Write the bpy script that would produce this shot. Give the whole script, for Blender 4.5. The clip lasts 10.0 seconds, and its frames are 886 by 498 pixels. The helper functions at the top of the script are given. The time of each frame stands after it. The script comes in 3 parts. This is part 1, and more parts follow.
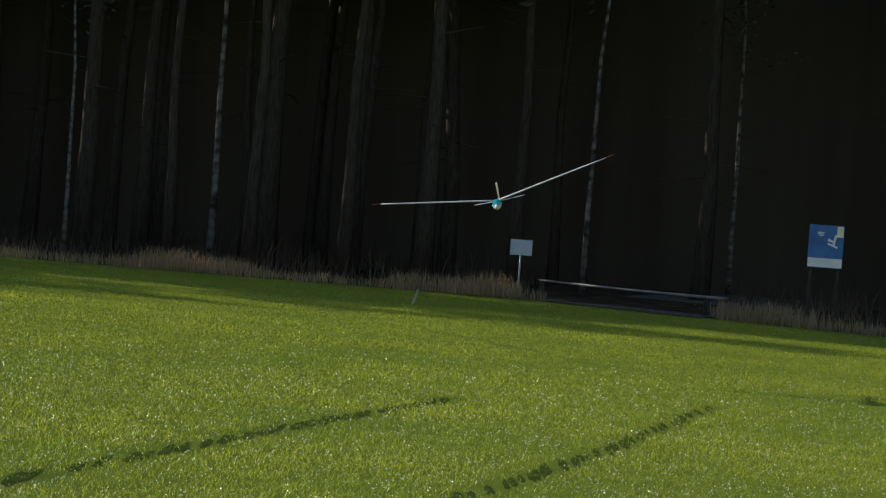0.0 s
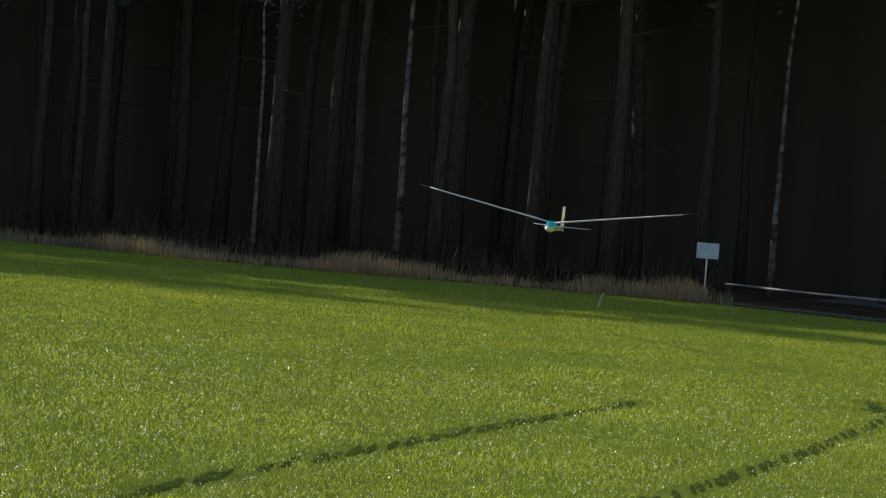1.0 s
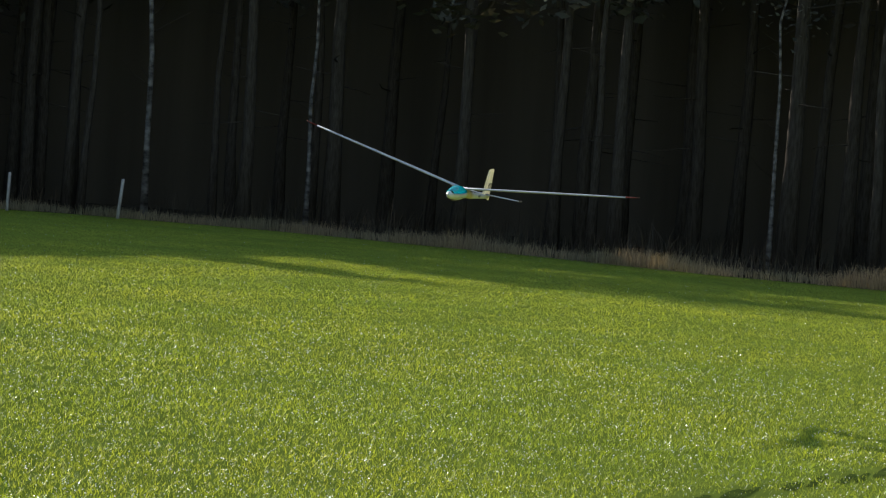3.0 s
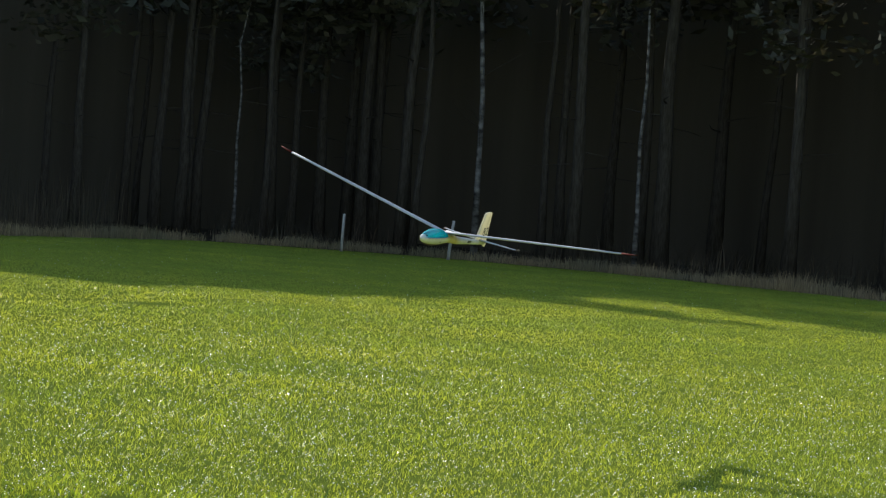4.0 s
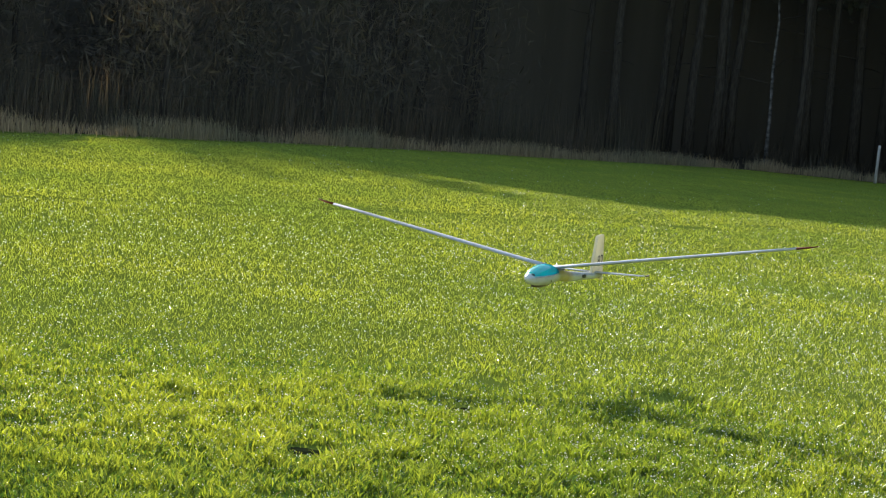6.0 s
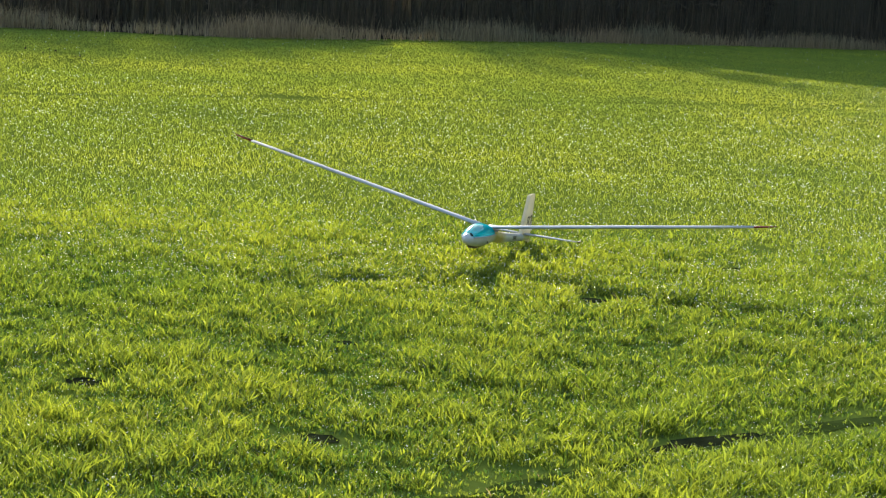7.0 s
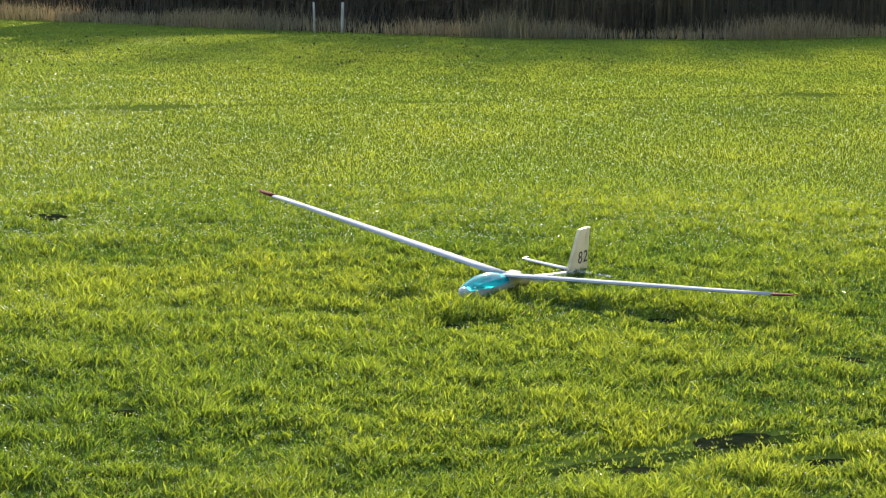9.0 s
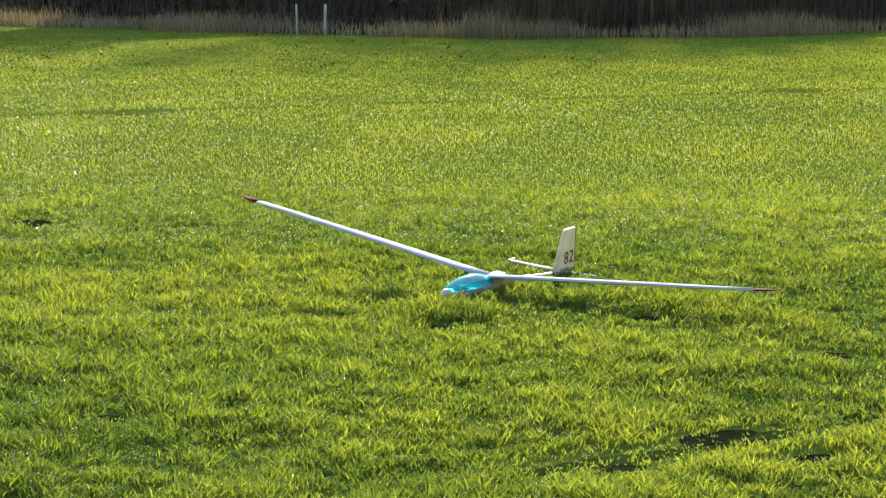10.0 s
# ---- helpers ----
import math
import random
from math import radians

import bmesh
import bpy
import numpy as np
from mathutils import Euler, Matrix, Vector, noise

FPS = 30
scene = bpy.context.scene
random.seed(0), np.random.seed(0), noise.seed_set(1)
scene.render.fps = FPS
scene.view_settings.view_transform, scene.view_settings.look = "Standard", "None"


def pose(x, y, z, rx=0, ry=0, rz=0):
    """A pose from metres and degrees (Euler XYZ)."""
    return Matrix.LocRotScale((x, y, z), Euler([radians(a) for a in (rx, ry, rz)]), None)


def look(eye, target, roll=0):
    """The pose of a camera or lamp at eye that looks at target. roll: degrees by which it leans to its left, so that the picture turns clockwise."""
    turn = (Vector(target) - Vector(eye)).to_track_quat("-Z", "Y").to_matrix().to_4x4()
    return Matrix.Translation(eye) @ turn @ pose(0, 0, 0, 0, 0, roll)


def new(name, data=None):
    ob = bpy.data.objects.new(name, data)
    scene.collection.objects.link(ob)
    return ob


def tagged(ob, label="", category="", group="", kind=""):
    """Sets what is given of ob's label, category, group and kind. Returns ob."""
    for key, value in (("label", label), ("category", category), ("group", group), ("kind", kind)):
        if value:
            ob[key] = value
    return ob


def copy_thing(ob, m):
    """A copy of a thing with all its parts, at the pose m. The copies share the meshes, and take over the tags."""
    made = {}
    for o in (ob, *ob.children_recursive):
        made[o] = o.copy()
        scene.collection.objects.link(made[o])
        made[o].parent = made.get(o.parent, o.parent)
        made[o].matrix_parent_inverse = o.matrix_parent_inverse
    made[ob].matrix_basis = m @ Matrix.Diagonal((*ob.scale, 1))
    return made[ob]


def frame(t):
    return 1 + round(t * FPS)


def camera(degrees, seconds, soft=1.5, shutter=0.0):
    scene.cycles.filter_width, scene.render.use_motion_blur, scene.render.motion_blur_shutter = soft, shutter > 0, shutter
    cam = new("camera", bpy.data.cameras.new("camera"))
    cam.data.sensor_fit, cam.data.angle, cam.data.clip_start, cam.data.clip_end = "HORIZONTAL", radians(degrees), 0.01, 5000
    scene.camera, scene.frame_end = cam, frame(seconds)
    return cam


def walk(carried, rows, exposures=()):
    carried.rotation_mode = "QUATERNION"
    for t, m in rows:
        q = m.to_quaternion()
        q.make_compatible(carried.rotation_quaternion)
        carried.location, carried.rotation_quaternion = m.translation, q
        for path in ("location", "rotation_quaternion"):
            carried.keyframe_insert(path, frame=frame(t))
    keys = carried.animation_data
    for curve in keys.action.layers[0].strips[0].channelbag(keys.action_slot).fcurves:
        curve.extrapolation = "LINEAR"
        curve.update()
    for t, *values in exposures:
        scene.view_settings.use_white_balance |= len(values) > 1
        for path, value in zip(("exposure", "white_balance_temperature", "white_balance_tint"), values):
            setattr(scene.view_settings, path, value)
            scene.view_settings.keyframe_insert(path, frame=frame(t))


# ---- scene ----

# ---- camera and its way ----
cam = camera(24.56, 10.0, soft=1.2)
CAM = [
    (0.0, 0.05, 0.00, 1.60, 0.00, -0.61, -4.38),
    (0.5, 0.04, 0.01, 1.60, 1.61, -0.68, -4.15),
    (1.0, 0.04, 0.00, 1.60, 5.19, -0.92, -4.40),
    (1.5, 0.03, 0.00, 1.60, 6.91, -0.90, -4.49),
    (2.0, 0.01, 0.00, 1.60, 9.65, -0.63, -4.32),
    (2.5, -0.01, -0.02, 1.60, 13.07, -0.97, -4.29),
    (3.0, -0.04, -0.01, 1.60, 19.53, -1.57, -4.21),
    (3.1, -0.04, -0.01, 1.60, 20.55, -1.59, -4.25),
    (4.3, -0.01, 0.02, 1.60, 32.47, -1.55, -5.32),
    (4.5, -0.01, 0.03, 1.60, 35.22, -2.21, -6.36),
    (5.0, -0.01, 0.02, 1.59, 39.56, -2.57, -5.83),
    (5.2, 0.01, 0.00, 1.60, 40.45, -2.61, -5.73),
    (6.3, 0.45, -0.90, 1.55, 44.96, -4.86, -4.94),
    (6.5, 0.46, -0.96, 1.52, 46.45, -5.02, -4.39),
    (7.0, 1.55, -1.69, 1.61, 51.68, -7.83, -3.55),
    (7.5, 2.23, -2.23, 1.68, 53.87, -8.69, -2.90),
    (8.0, 3.30, -2.90, 1.76, 57.02, -8.21, -2.35),
    (8.5, 3.27, -2.93, 1.75, 59.75, -8.16, -1.69),
    (9.0, 3.27, -2.94, 1.75, 66.22, -8.34, -0.69),
    (9.5, 3.28, -2.93, 1.75, 66.23, -8.29, -0.81),
    (10.0, 3.27, -2.93, 1.75, 65.83, -8.32, 0.00),
]
EXPOSURE = [(0.0, 0.30), (1.0, 0.46), (2.0, 0.62), (3.0, 0.80), (5.0, 1.17), (7.0, 1.29), (8.5, 1.30), (10.0, 1.35)]
walk(cam, [(t, pose(x, y, z, 90 + pitch, 0, yaw) @ pose(0, 0, 0, 0, 0, -roll)) for t, x, y, z, yaw, pitch, roll in CAM], EXPOSURE)

# ---- sky and sun: low winter sun behind the wood ----
SUN_EL = radians(21)
SUN_TO = Vector((-0.848, 0.53, 0)).normalized() * math.cos(SUN_EL) + Vector((0, 0, math.sin(SUN_EL)))
world = bpy.data.worlds.new("sky")
scene.world = world
world.use_nodes = True
wn = world.node_tree
sky = wn.nodes.new("ShaderNodeTexSky")
sky.sky_type = "NISHITA"
sky.sun_disc = False
sky.sun_elevation = SUN_EL
sky.sun_rotation = math.atan2(SUN_TO.x, SUN_TO.y)
wn.nodes["Background"].inputs[1].default_value = 0.12
wn.links.new(sky.outputs[0], wn.nodes["Background"].inputs[0])
sun = new("sun", bpy.data.lights.new("sun", "SUN"))
sun.data.energy, sun.data.angle, sun.data.color = 5.0, radians(0.5), (1.0, 0.93, 0.80)
sun.matrix_world = look(SUN_TO * 100, (0, 0, 0))


# ---- materials ----
def material(name):
    m = bpy.data.materials.new(name)
    m.use_nodes = True
    return m, m.node_tree.nodes, m.node_tree.links, m.node_tree.nodes["Principled BSDF"]


def noise_mix(nodes, links, scale, a, b, lo=0.35, hi=0.65, detail=4.0, coords="Object", stretch=None):
    tc = nodes.new("ShaderNodeTexCoord")
    nz = nodes.new("ShaderNodeTexNoise")
    nz.inputs["Scale"].default_value, nz.inputs["Detail"].default_value = scale, detail
    src = tc.outputs[coords]
    if stretch:
        mp = nodes.new("ShaderNodeMapping")
        mp.inputs["Scale"].default_value = stretch
        links.new(src, mp.inputs["Vector"])
        src = mp.outputs[0]
    links.new(src, nz.inputs["Vector"])
    cr = nodes.new("ShaderNodeValToRGB")
    cr.color_ramp.elements[0].position, cr.color_ramp.elements[1].position = lo, hi
    cr.color_ramp.elements[0].color, cr.color_ramp.elements[1].color = (*a, 1), (*b, 1)
    links.new(nz.outputs["Fac"], cr.inputs["Fac"])
    return cr.outputs["Color"], nz.outputs["Fac"]


def mix_rgb(nodes, links, fac, a, b, kind="MIX"):
    mx = nodes.new("ShaderNodeMix")
    mx.data_type, mx.blend_type = "RGBA", kind
    for sock, val in ((mx.inputs["Factor"], fac), (mx.inputs["A"], a), (mx.inputs["B"], b)):
        if isinstance(val, (int, float)):
            sock.default_value = val
        elif isinstance(val, tuple):
            sock.default_value = (*val, 1)
        else:
            links.new(val, sock)
    return mx.outputs["Result"]


def plain(name, a, b, scale, rough=0.7, metallic=0.0, bump=0.0, detail=4.0, stretch=None):
    m, nodes, links, bs = material(name)
    col, fac = noise_mix(nodes, links, scale, a, b, detail=detail, stretch=stretch)
    links.new(col, bs.inputs["Base Color"])
    bs.inputs["Roughness"].default_value, bs.inputs["Metallic"].default_value = rough, metallic
    if rough > 0.83:
        bs.inputs["Specular IOR Level"].default_value = 0.05
    if bump:
        bp = nodes.new("ShaderNodeBump")
        bp.inputs["Strength"].default_value, bp.inputs["Distance"].default_value = bump, 0.02
        links.new(fac, bp.inputs["Height"])
        links.new(bp.outputs[0], bs.inputs["Normal"])
    return m


def leafy(name, dark, light, trans, gloss, rough=0.4, patch=0.35):
    """Thin leaves: diffuse and translucent, with a waxy gloss; tone picks each blade's colour from dark to light."""
    m, nodes, links, bs = material(name)
    nodes.remove(bs)
    at = nodes.new("ShaderNodeAttribute")
    at.attribute_name = "tone"
    cr = nodes.new("ShaderNodeValToRGB")
    cr.color_ramp.elements[0].color, cr.color_ramp.elements[1].color = (*dark, 1), (*light, 1)
    links.new(at.outputs["Fac"], cr.inputs["Fac"])
    big, _ = noise_mix(nodes, links, patch, (0.72, 0.80, 0.75), (1.15, 1.08, 1.0), detail=3)
    col = mix_rgb(nodes, links, 1.0, cr.outputs["Color"], big, "MULTIPLY")
    df, tr, gl = (nodes.new("ShaderNodeBsdf" + k) for k in ("Diffuse", "Translucent", "Glossy"))
    gl.inputs["Roughness"].default_value = rough
    gl.inputs["Color"].default_value = (0.9, 0.95, 1.0, 1)
    links.new(col, df.inputs["Color"])
    links.new(mix_rgb(nodes, links, 1.0, col, (1.27, 1.11, 0.74), "MULTIPLY"), tr.inputs["Color"])
    m1, m2 = nodes.new("ShaderNodeMixShader"), nodes.new("ShaderNodeMixShader")
    m1.inputs[0].default_value, m2.inputs[0].default_value = trans, gloss
    links.new(df.outputs[0], m1.inputs[1])
    links.new(tr.outputs[0], m1.inputs[2])
    links.new(m1.outputs[0], m2.inputs[1])
    links.new(gl.outputs[0], m2.inputs[2])
    links.new(m2.outputs[0], nodes["Material Output"].inputs["Surface"])
    return m


def matt(name, a, b, scale, detail=8.0, stretch=None):
    """A surface with no gloss at all."""
    m, nodes, links, bs = material(name)
    nodes.remove(bs)
    df = nodes.new("ShaderNodeBsdfDiffuse")
    df.inputs["Roughness"].default_value = 0.8
    col, fac = noise_mix(nodes, links, scale, a, b, detail=detail, stretch=stretch)
    bp = nodes.new("ShaderNodeBump")
    bp.inputs["Strength"].default_value, bp.inputs["Distance"].default_value = 0.5, 0.02
    links.new(fac, bp.inputs["Height"])
    links.new(bp.outputs[0], df.inputs["Normal"])
    links.new(col, df.inputs["Color"])
    links.new(df.outputs[0], nodes["Material Output"].inputs["Surface"])
    return m


# Ground green is brightened so gaps in the far crop look sunlit.
M_SWARD = matt("sunlit_sward_ground", (0.130, 0.166, 0.027), (0.180, 0.222, 0.036), 3.0)
# Bare soil made near black, with the shade of the crop's hollows painted in.
M_BARE = matt("bare_shaded_soil", (0.020, 0.023, 0.010), (0.042, 0.048, 0.020), 9.0)
M_TRODDEN = matt("trodden_mossy_soil", (0.050, 0.070, 0.015), (0.080, 0.108, 0.022), 5.0)
M_LITTER = matt("leaf_litter", (0.020, 0.016, 0.012), (0.050, 0.040, 0.028), 1.5)
M_TRACK = matt("worn_gravel_track", (0.05, 0.048, 0.045), (0.10, 0.095, 0.09), 6.0)
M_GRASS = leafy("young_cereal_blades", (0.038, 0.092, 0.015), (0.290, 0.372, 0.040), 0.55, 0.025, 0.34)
M_DRY = leafy("dry_verge_grass", (0.17, 0.13, 0.085), (0.42, 0.33, 0.215), 0.3, 0.02, 0.6)
M_REED = leafy("dead_reed", (0.045, 0.036, 0.026), (0.15, 0.12, 0.085), 0.2, 0.01, 0.6)
M_NEEDLE = leafy("dark_spruce_foliage", (0.040, 0.040, 0.032), (0.095, 0.090, 0.070), 0.12, 0.01, 0.6)
# Twig brown is lighter than the spruce, with the glare's haze painted in.
M_TWIG = leafy("hazed_brown_twigs", (0.080, 0.064, 0.046), (0.125, 0.100, 0.073), 0.1, 0.01, 0.6)
M_BARK = plain("dark_pine_bark", (0.034, 0.028, 0.022), (0.066, 0.056, 0.044), 5.0, 0.95, bump=0.8, detail=8, stretch=(4, 4, 0.7))
M_BIRCH = plain("birch_bark", (0.028, 0.025, 0.022), (0.21, 0.195, 0.18), 2.6, 0.85, bump=0.3, detail=6, stretch=(1.0, 1.0, 1.6))
# Brown for the backdrop sheet, standing in for shade deep between the trunks.
M_WOODS = matt("woods_shade_sheet", (0.068, 0.057, 0.042), (0.098, 0.083, 0.062), 0.5, stretch=(1.0, 1.0, 0.06))


def see_through_white(name, a, b, share, shine=0.06):
    """Thin pale stuff that glows when the sun stands behind it."""
    m, nodes, links, bs = material(name)
    nodes.remove(bs)
    col, _ = noise_mix(nodes, links, 9.0, a, b)
    df, tr, gl = (nodes.new("ShaderNodeBsdf" + k) for k in ("Diffuse", "Translucent", "Glossy"))
    gl.inputs["Roughness"].default_value = 0.34
    m1, m2 = nodes.new("ShaderNodeMixShader"), nodes.new("ShaderNodeMixShader")
    m1.inputs[0].default_value, m2.inputs[0].default_value = share, shine
    links.new(col, df.inputs["Color"])
    links.new(col, tr.inputs["Color"])
    links.new(df.outputs[0], m1.inputs[1])
    links.new(tr.outputs[0], m1.inputs[2])
    links.new(m1.outputs[0], m2.inputs[1])
    links.new(gl.outputs[0], m2.inputs[2])
    links.new(m2.outputs[0], nodes["Material Output"].inputs["Surface"])
    return m


M_DEW = see_through_white("dew", (0.90, 0.93, 0.95), (0.97, 0.98, 0.99), 0.5, 0.4)
M_POST = plain("weathered_pale_post", (0.30, 0.28, 0.25), (0.55, 0.52, 0.48), 8.0, 0.85, bump=0.4, stretch=(4, 4, 0.6))
M_DARKWOOD = plain("dark_weathered_wood", (0.03, 0.026, 0.022), (0.08, 0.07, 0.06), 8.0, 0.9, bump=0.4, stretch=(4, 4, 0.6))
M_POLE = plain("grey_barrier_paint", (0.13, 0.125, 0.13), (0.22, 0.21, 0.215), 4.0, 0.6)
M_STEEL = plain("galvanised_steel", (0.30, 0.31, 0.32), (0.42, 0.43, 0.44), 10.0, 0.5, 0.6)
M_SIGN = plain("pale_sign_face", (0.36, 0.42, 0.52), (0.44, 0.49, 0.58), 6.0, 0.35)
M_BLUE = plain("printed_blue", (0.015, 0.09, 0.28), (0.03, 0.16, 0.42), 2.5, 0.4)
M_WHITE = plain("printed_white", (0.62, 0.65, 0.66), (0.78, 0.79, 0.78), 4.0, 0.4)
M_YELLOW = plain("printed_pale_yellow", (0.70, 0.66, 0.40), (0.80, 0.77, 0.55), 4.0, 0.4)
M_INK = plain("black_film", (0.012, 0.012, 0.012), (0.02, 0.02, 0.02), 20.0, 0.4)
M_FILM = plain("white_covering_film", (0.36, 0.375, 0.42), (0.43, 0.445, 0.49), 9.0, 0.84, bump=0.02)
M_CREAM = see_through_white("cream_covering_film", (0.66, 0.62, 0.48), (0.76, 0.72, 0.58), 0.45)
M_TIP = plain("dark_red_tip_paint", (0.085, 0.016, 0.014), (0.13, 0.028, 0.022), 14.0, 0.92)
M_HINGE = plain("dark_brown_edge", (0.05, 0.03, 0.025), (0.08, 0.05, 0.04), 20.0, 0.5)
M_CLOD = plain("dark_soil_clod", (0.02, 0.016, 0.012), (0.045, 0.036, 0.026), 12.0, 0.95, bump=0.5)


def fuselage_material():
    """White gelcoat, yellowed aft of the cockpit where the grain of the old paint shows through."""
    m, nodes, links, bs = material("fuselage_paint")
    tc, sp, cr = nodes.new("ShaderNodeTexCoord"), nodes.new("ShaderNodeSeparateXYZ"), nodes.new("ShaderNodeValToRGB")
    links.new(tc.outputs["Object"], sp.inputs[0])
    mr = nodes.new("ShaderNodeMapRange")
    mr.inputs["From Min"].default_value, mr.inputs["From Max"].default_value = -1.1, 0.6
    links.new(sp.outputs["X"], mr.inputs["Value"])
    e = cr.color_ramp.elements
    e[0].position, e[0].color = 0.0, (0.70, 0.55, 0.24, 1)
    e[1].position, e[1].color = 1.0, (0.80, 0.81, 0.82, 1)
    for p, c in ((0.08, (0.72, 0.62, 0.36)), (0.16, (0.76, 0.76, 0.74)), (0.44, (0.76, 0.75, 0.70)), (0.53, (0.74, 0.56, 0.22)), (0.62, (0.74, 0.60, 0.30)), (0.68, (0.78, 0.78, 0.77))):
        q = e.new(p)
        q.color = (*c, 1)
    links.new(mr.outputs[0], cr.inputs[0])
    soft, _ = noise_mix(nodes, links, 18, (0.64, 0.64, 0.64), (0.72, 0.72, 0.72))
    links.new(mix_rgb(nodes, links, 1.0, cr.outputs[0], soft, "MULTIPLY"), bs.inputs["Base Color"])
    bs.inputs["Roughness"].default_value = 0.25
    return m


def canopy_material():
    """Thin tinted plastic: light passes with a teal tint, and the skin shines."""
    m, nodes, links, bs = material("teal_canopy_plastic")
    nodes.remove(bs)
    tr, gl, df, tl = (nodes.new("ShaderNodeBsdf" + k) for k in ("Transparent", "Glossy", "Diffuse", "Translucent"))
    tr.inputs["Color"].default_value = (0.12, 0.70, 0.78, 1)
    df.inputs["Color"].default_value = (0.010, 0.42, 0.50, 1)
    tl.inputs["Color"].default_value = (0.015, 0.60, 0.66, 1)
    gl.inputs["Roughness"].default_value = 0.12
    fr, hf = nodes.new("ShaderNodeFresnel"), nodes.new("ShaderNodeMath")
    fr.inputs["IOR"].default_value = 1.45
    hf.operation = "MULTIPLY"
    hf.inputs[1].default_value = 0.12
    a, b, c = (nodes.new("ShaderNodeMixShader") for _ in range(3))
    c.inputs[0].default_value, a.inputs[0].default_value = 0.5, 0.62
    links.new(df.outputs[0], c.inputs[1])
    links.new(tl.outputs[0], c.inputs[2])
    links.new(tr.outputs[0], a.inputs[1])
    links.new(c.outputs[0], a.inputs[2])
    links.new(fr.outputs[0], hf.inputs[0])
    links.new(hf.outputs[0], b.inputs[0])
    links.new(a.outputs[0], b.inputs[1])
    links.new(gl.outputs[0], b.inputs[2])
    links.new(b.outputs[0], nodes["Material Output"].inputs["Surface"])
    return m


M_FUSE = fuselage_material()
M_CANOPY = canopy_material()


# ---- mesh helpers ----
def mesh_from(name, verts, faces, mat, smooth=False):
    me = bpy.data.meshes.new(name)
    me.from_pydata([tuple(v) for v in verts], [], faces)
    me.materials.append(mat)
    if smooth:
        me.polygons.foreach_set("use_smooth", [True] * len(me.polygons))
    me.update()
    return me


def child(name, me, parent, label="", m=None):
    ob = new(name, me)
    ob.parent = parent
    if m is not None:
        ob.matrix_basis = m
    return tagged(ob, label)


def part(name, bm, mat, parent, label="", m=None, smooth=False):
    me = bpy.data.meshes.new(name)
    bm.to_mesh(me)
    bm.free()
    me.materials.append(mat)
    if smooth:
        me.polygons.foreach_set("use_smooth", [True] * len(me.polygons))
    return child(name, me, parent, label, m)


def box(sx, sy, sz, bevel=0.0, at=(0, 0, 0)):
    bm = bmesh.new()
    bmesh.ops.create_cube(bm, size=1)
    bmesh.ops.scale(bm, vec=(sx, sy, sz), verts=bm.verts)
    if bevel:
        bmesh.ops.bevel(bm, geom=bm.edges[:], offset=bevel, segments=2, affect="EDGES")
    bmesh.ops.translate(bm, vec=at, verts=bm.verts)
    return bm


def tube(points, radii, sides=8, cap=True):
    """A tapered tube through points."""
    verts, faces = [], []
    n = len(points)
    for i, (p, r) in enumerate(zip(points, radii)):
        a, b = Vector(points[max(i - 1, 0)]), Vector(points[min(i + 1, n - 1)])
        t = (b - a).normalized()
        u = t.orthogonal().normalized() if abs(t.z) < 0.95 else (Vector((1, 0, 0)) - t * t.x).normalized()
        v = t.cross(u)
        for k in range(sides):
            an = 2 * math.pi * k / sides
            verts.append(Vector(p) + (u * math.cos(an) + v * math.sin(an)) * r)
    for i in range(n - 1):
        for k in range(sides):
            q, w = i * sides + k, i * sides + (k + 1) % sides
            faces.append((q, w, w + sides, q + sides))
    if cap:
        faces.append(tuple(range(sides))[::-1])
        faces.append(tuple(range((n - 1) * sides, n * sides)))
    return verts, faces


def stuff_mesh(name, verts, tris, tone, mat):
    """One mesh of many small triangles, from arrays."""
    me = bpy.data.meshes.new(name)
    nv, nt = len(verts), len(tris)
    me.vertices.add(nv)
    me.vertices.foreach_set("co", verts.astype(np.float32).ravel())
    me.loops.add(nt * 3)
    me.loops.foreach_set("vertex_index", tris.astype(np.int32).ravel())
    me.polygons.add(nt)
    me.polygons.foreach_set("loop_start", np.arange(0, nt * 3, 3, dtype=np.int32))
    if tone is not None:
        at = me.attributes.new("tone", "FLOAT", "POINT")
        at.data.foreach_set("value", tone.astype(np.float32))
    me.materials.append(mat)
    me.update(calc_edges=True)
    return me


# ---- the plan: field edge, from the right round the corner and back along the second side ----
EDGE = [(75, 12), (40, 27), (20, 36), (9.3, 42), (4.5, 46.5), (1.8, 48.8), (-4, 49.4), (-11, 50.8), (-18, 55.0), (-27, 58.5), (-34, 58.8), (-39.0, 55),
        (-37.8, 46), (-36.8, 37), (-35.2, 30), (-33.4, 24), (-32.2, 19.5), (-33.4, 15), (-38.3, 11), (-45, 7), (-56, 0), (-68, -14), (-90, -40)]


def along(step):
    """Points on the edge, each with the way into the wood and its distance along the edge."""
    out, run = [], 0.0
    for (x0, y0), (x1, y1) in zip(EDGE, EDGE[1:]):
        d = math.hypot(x1 - x0, y1 - y0)
        k = max(1, int(d / step))
        for i in range(k):
            f = i / k
            out.append((x0 + (x1 - x0) * f, y0 + (y1 - y0) * f, (y1 - y0) / d, -(x1 - x0) / d, run + d * f))
        run += d
    return out


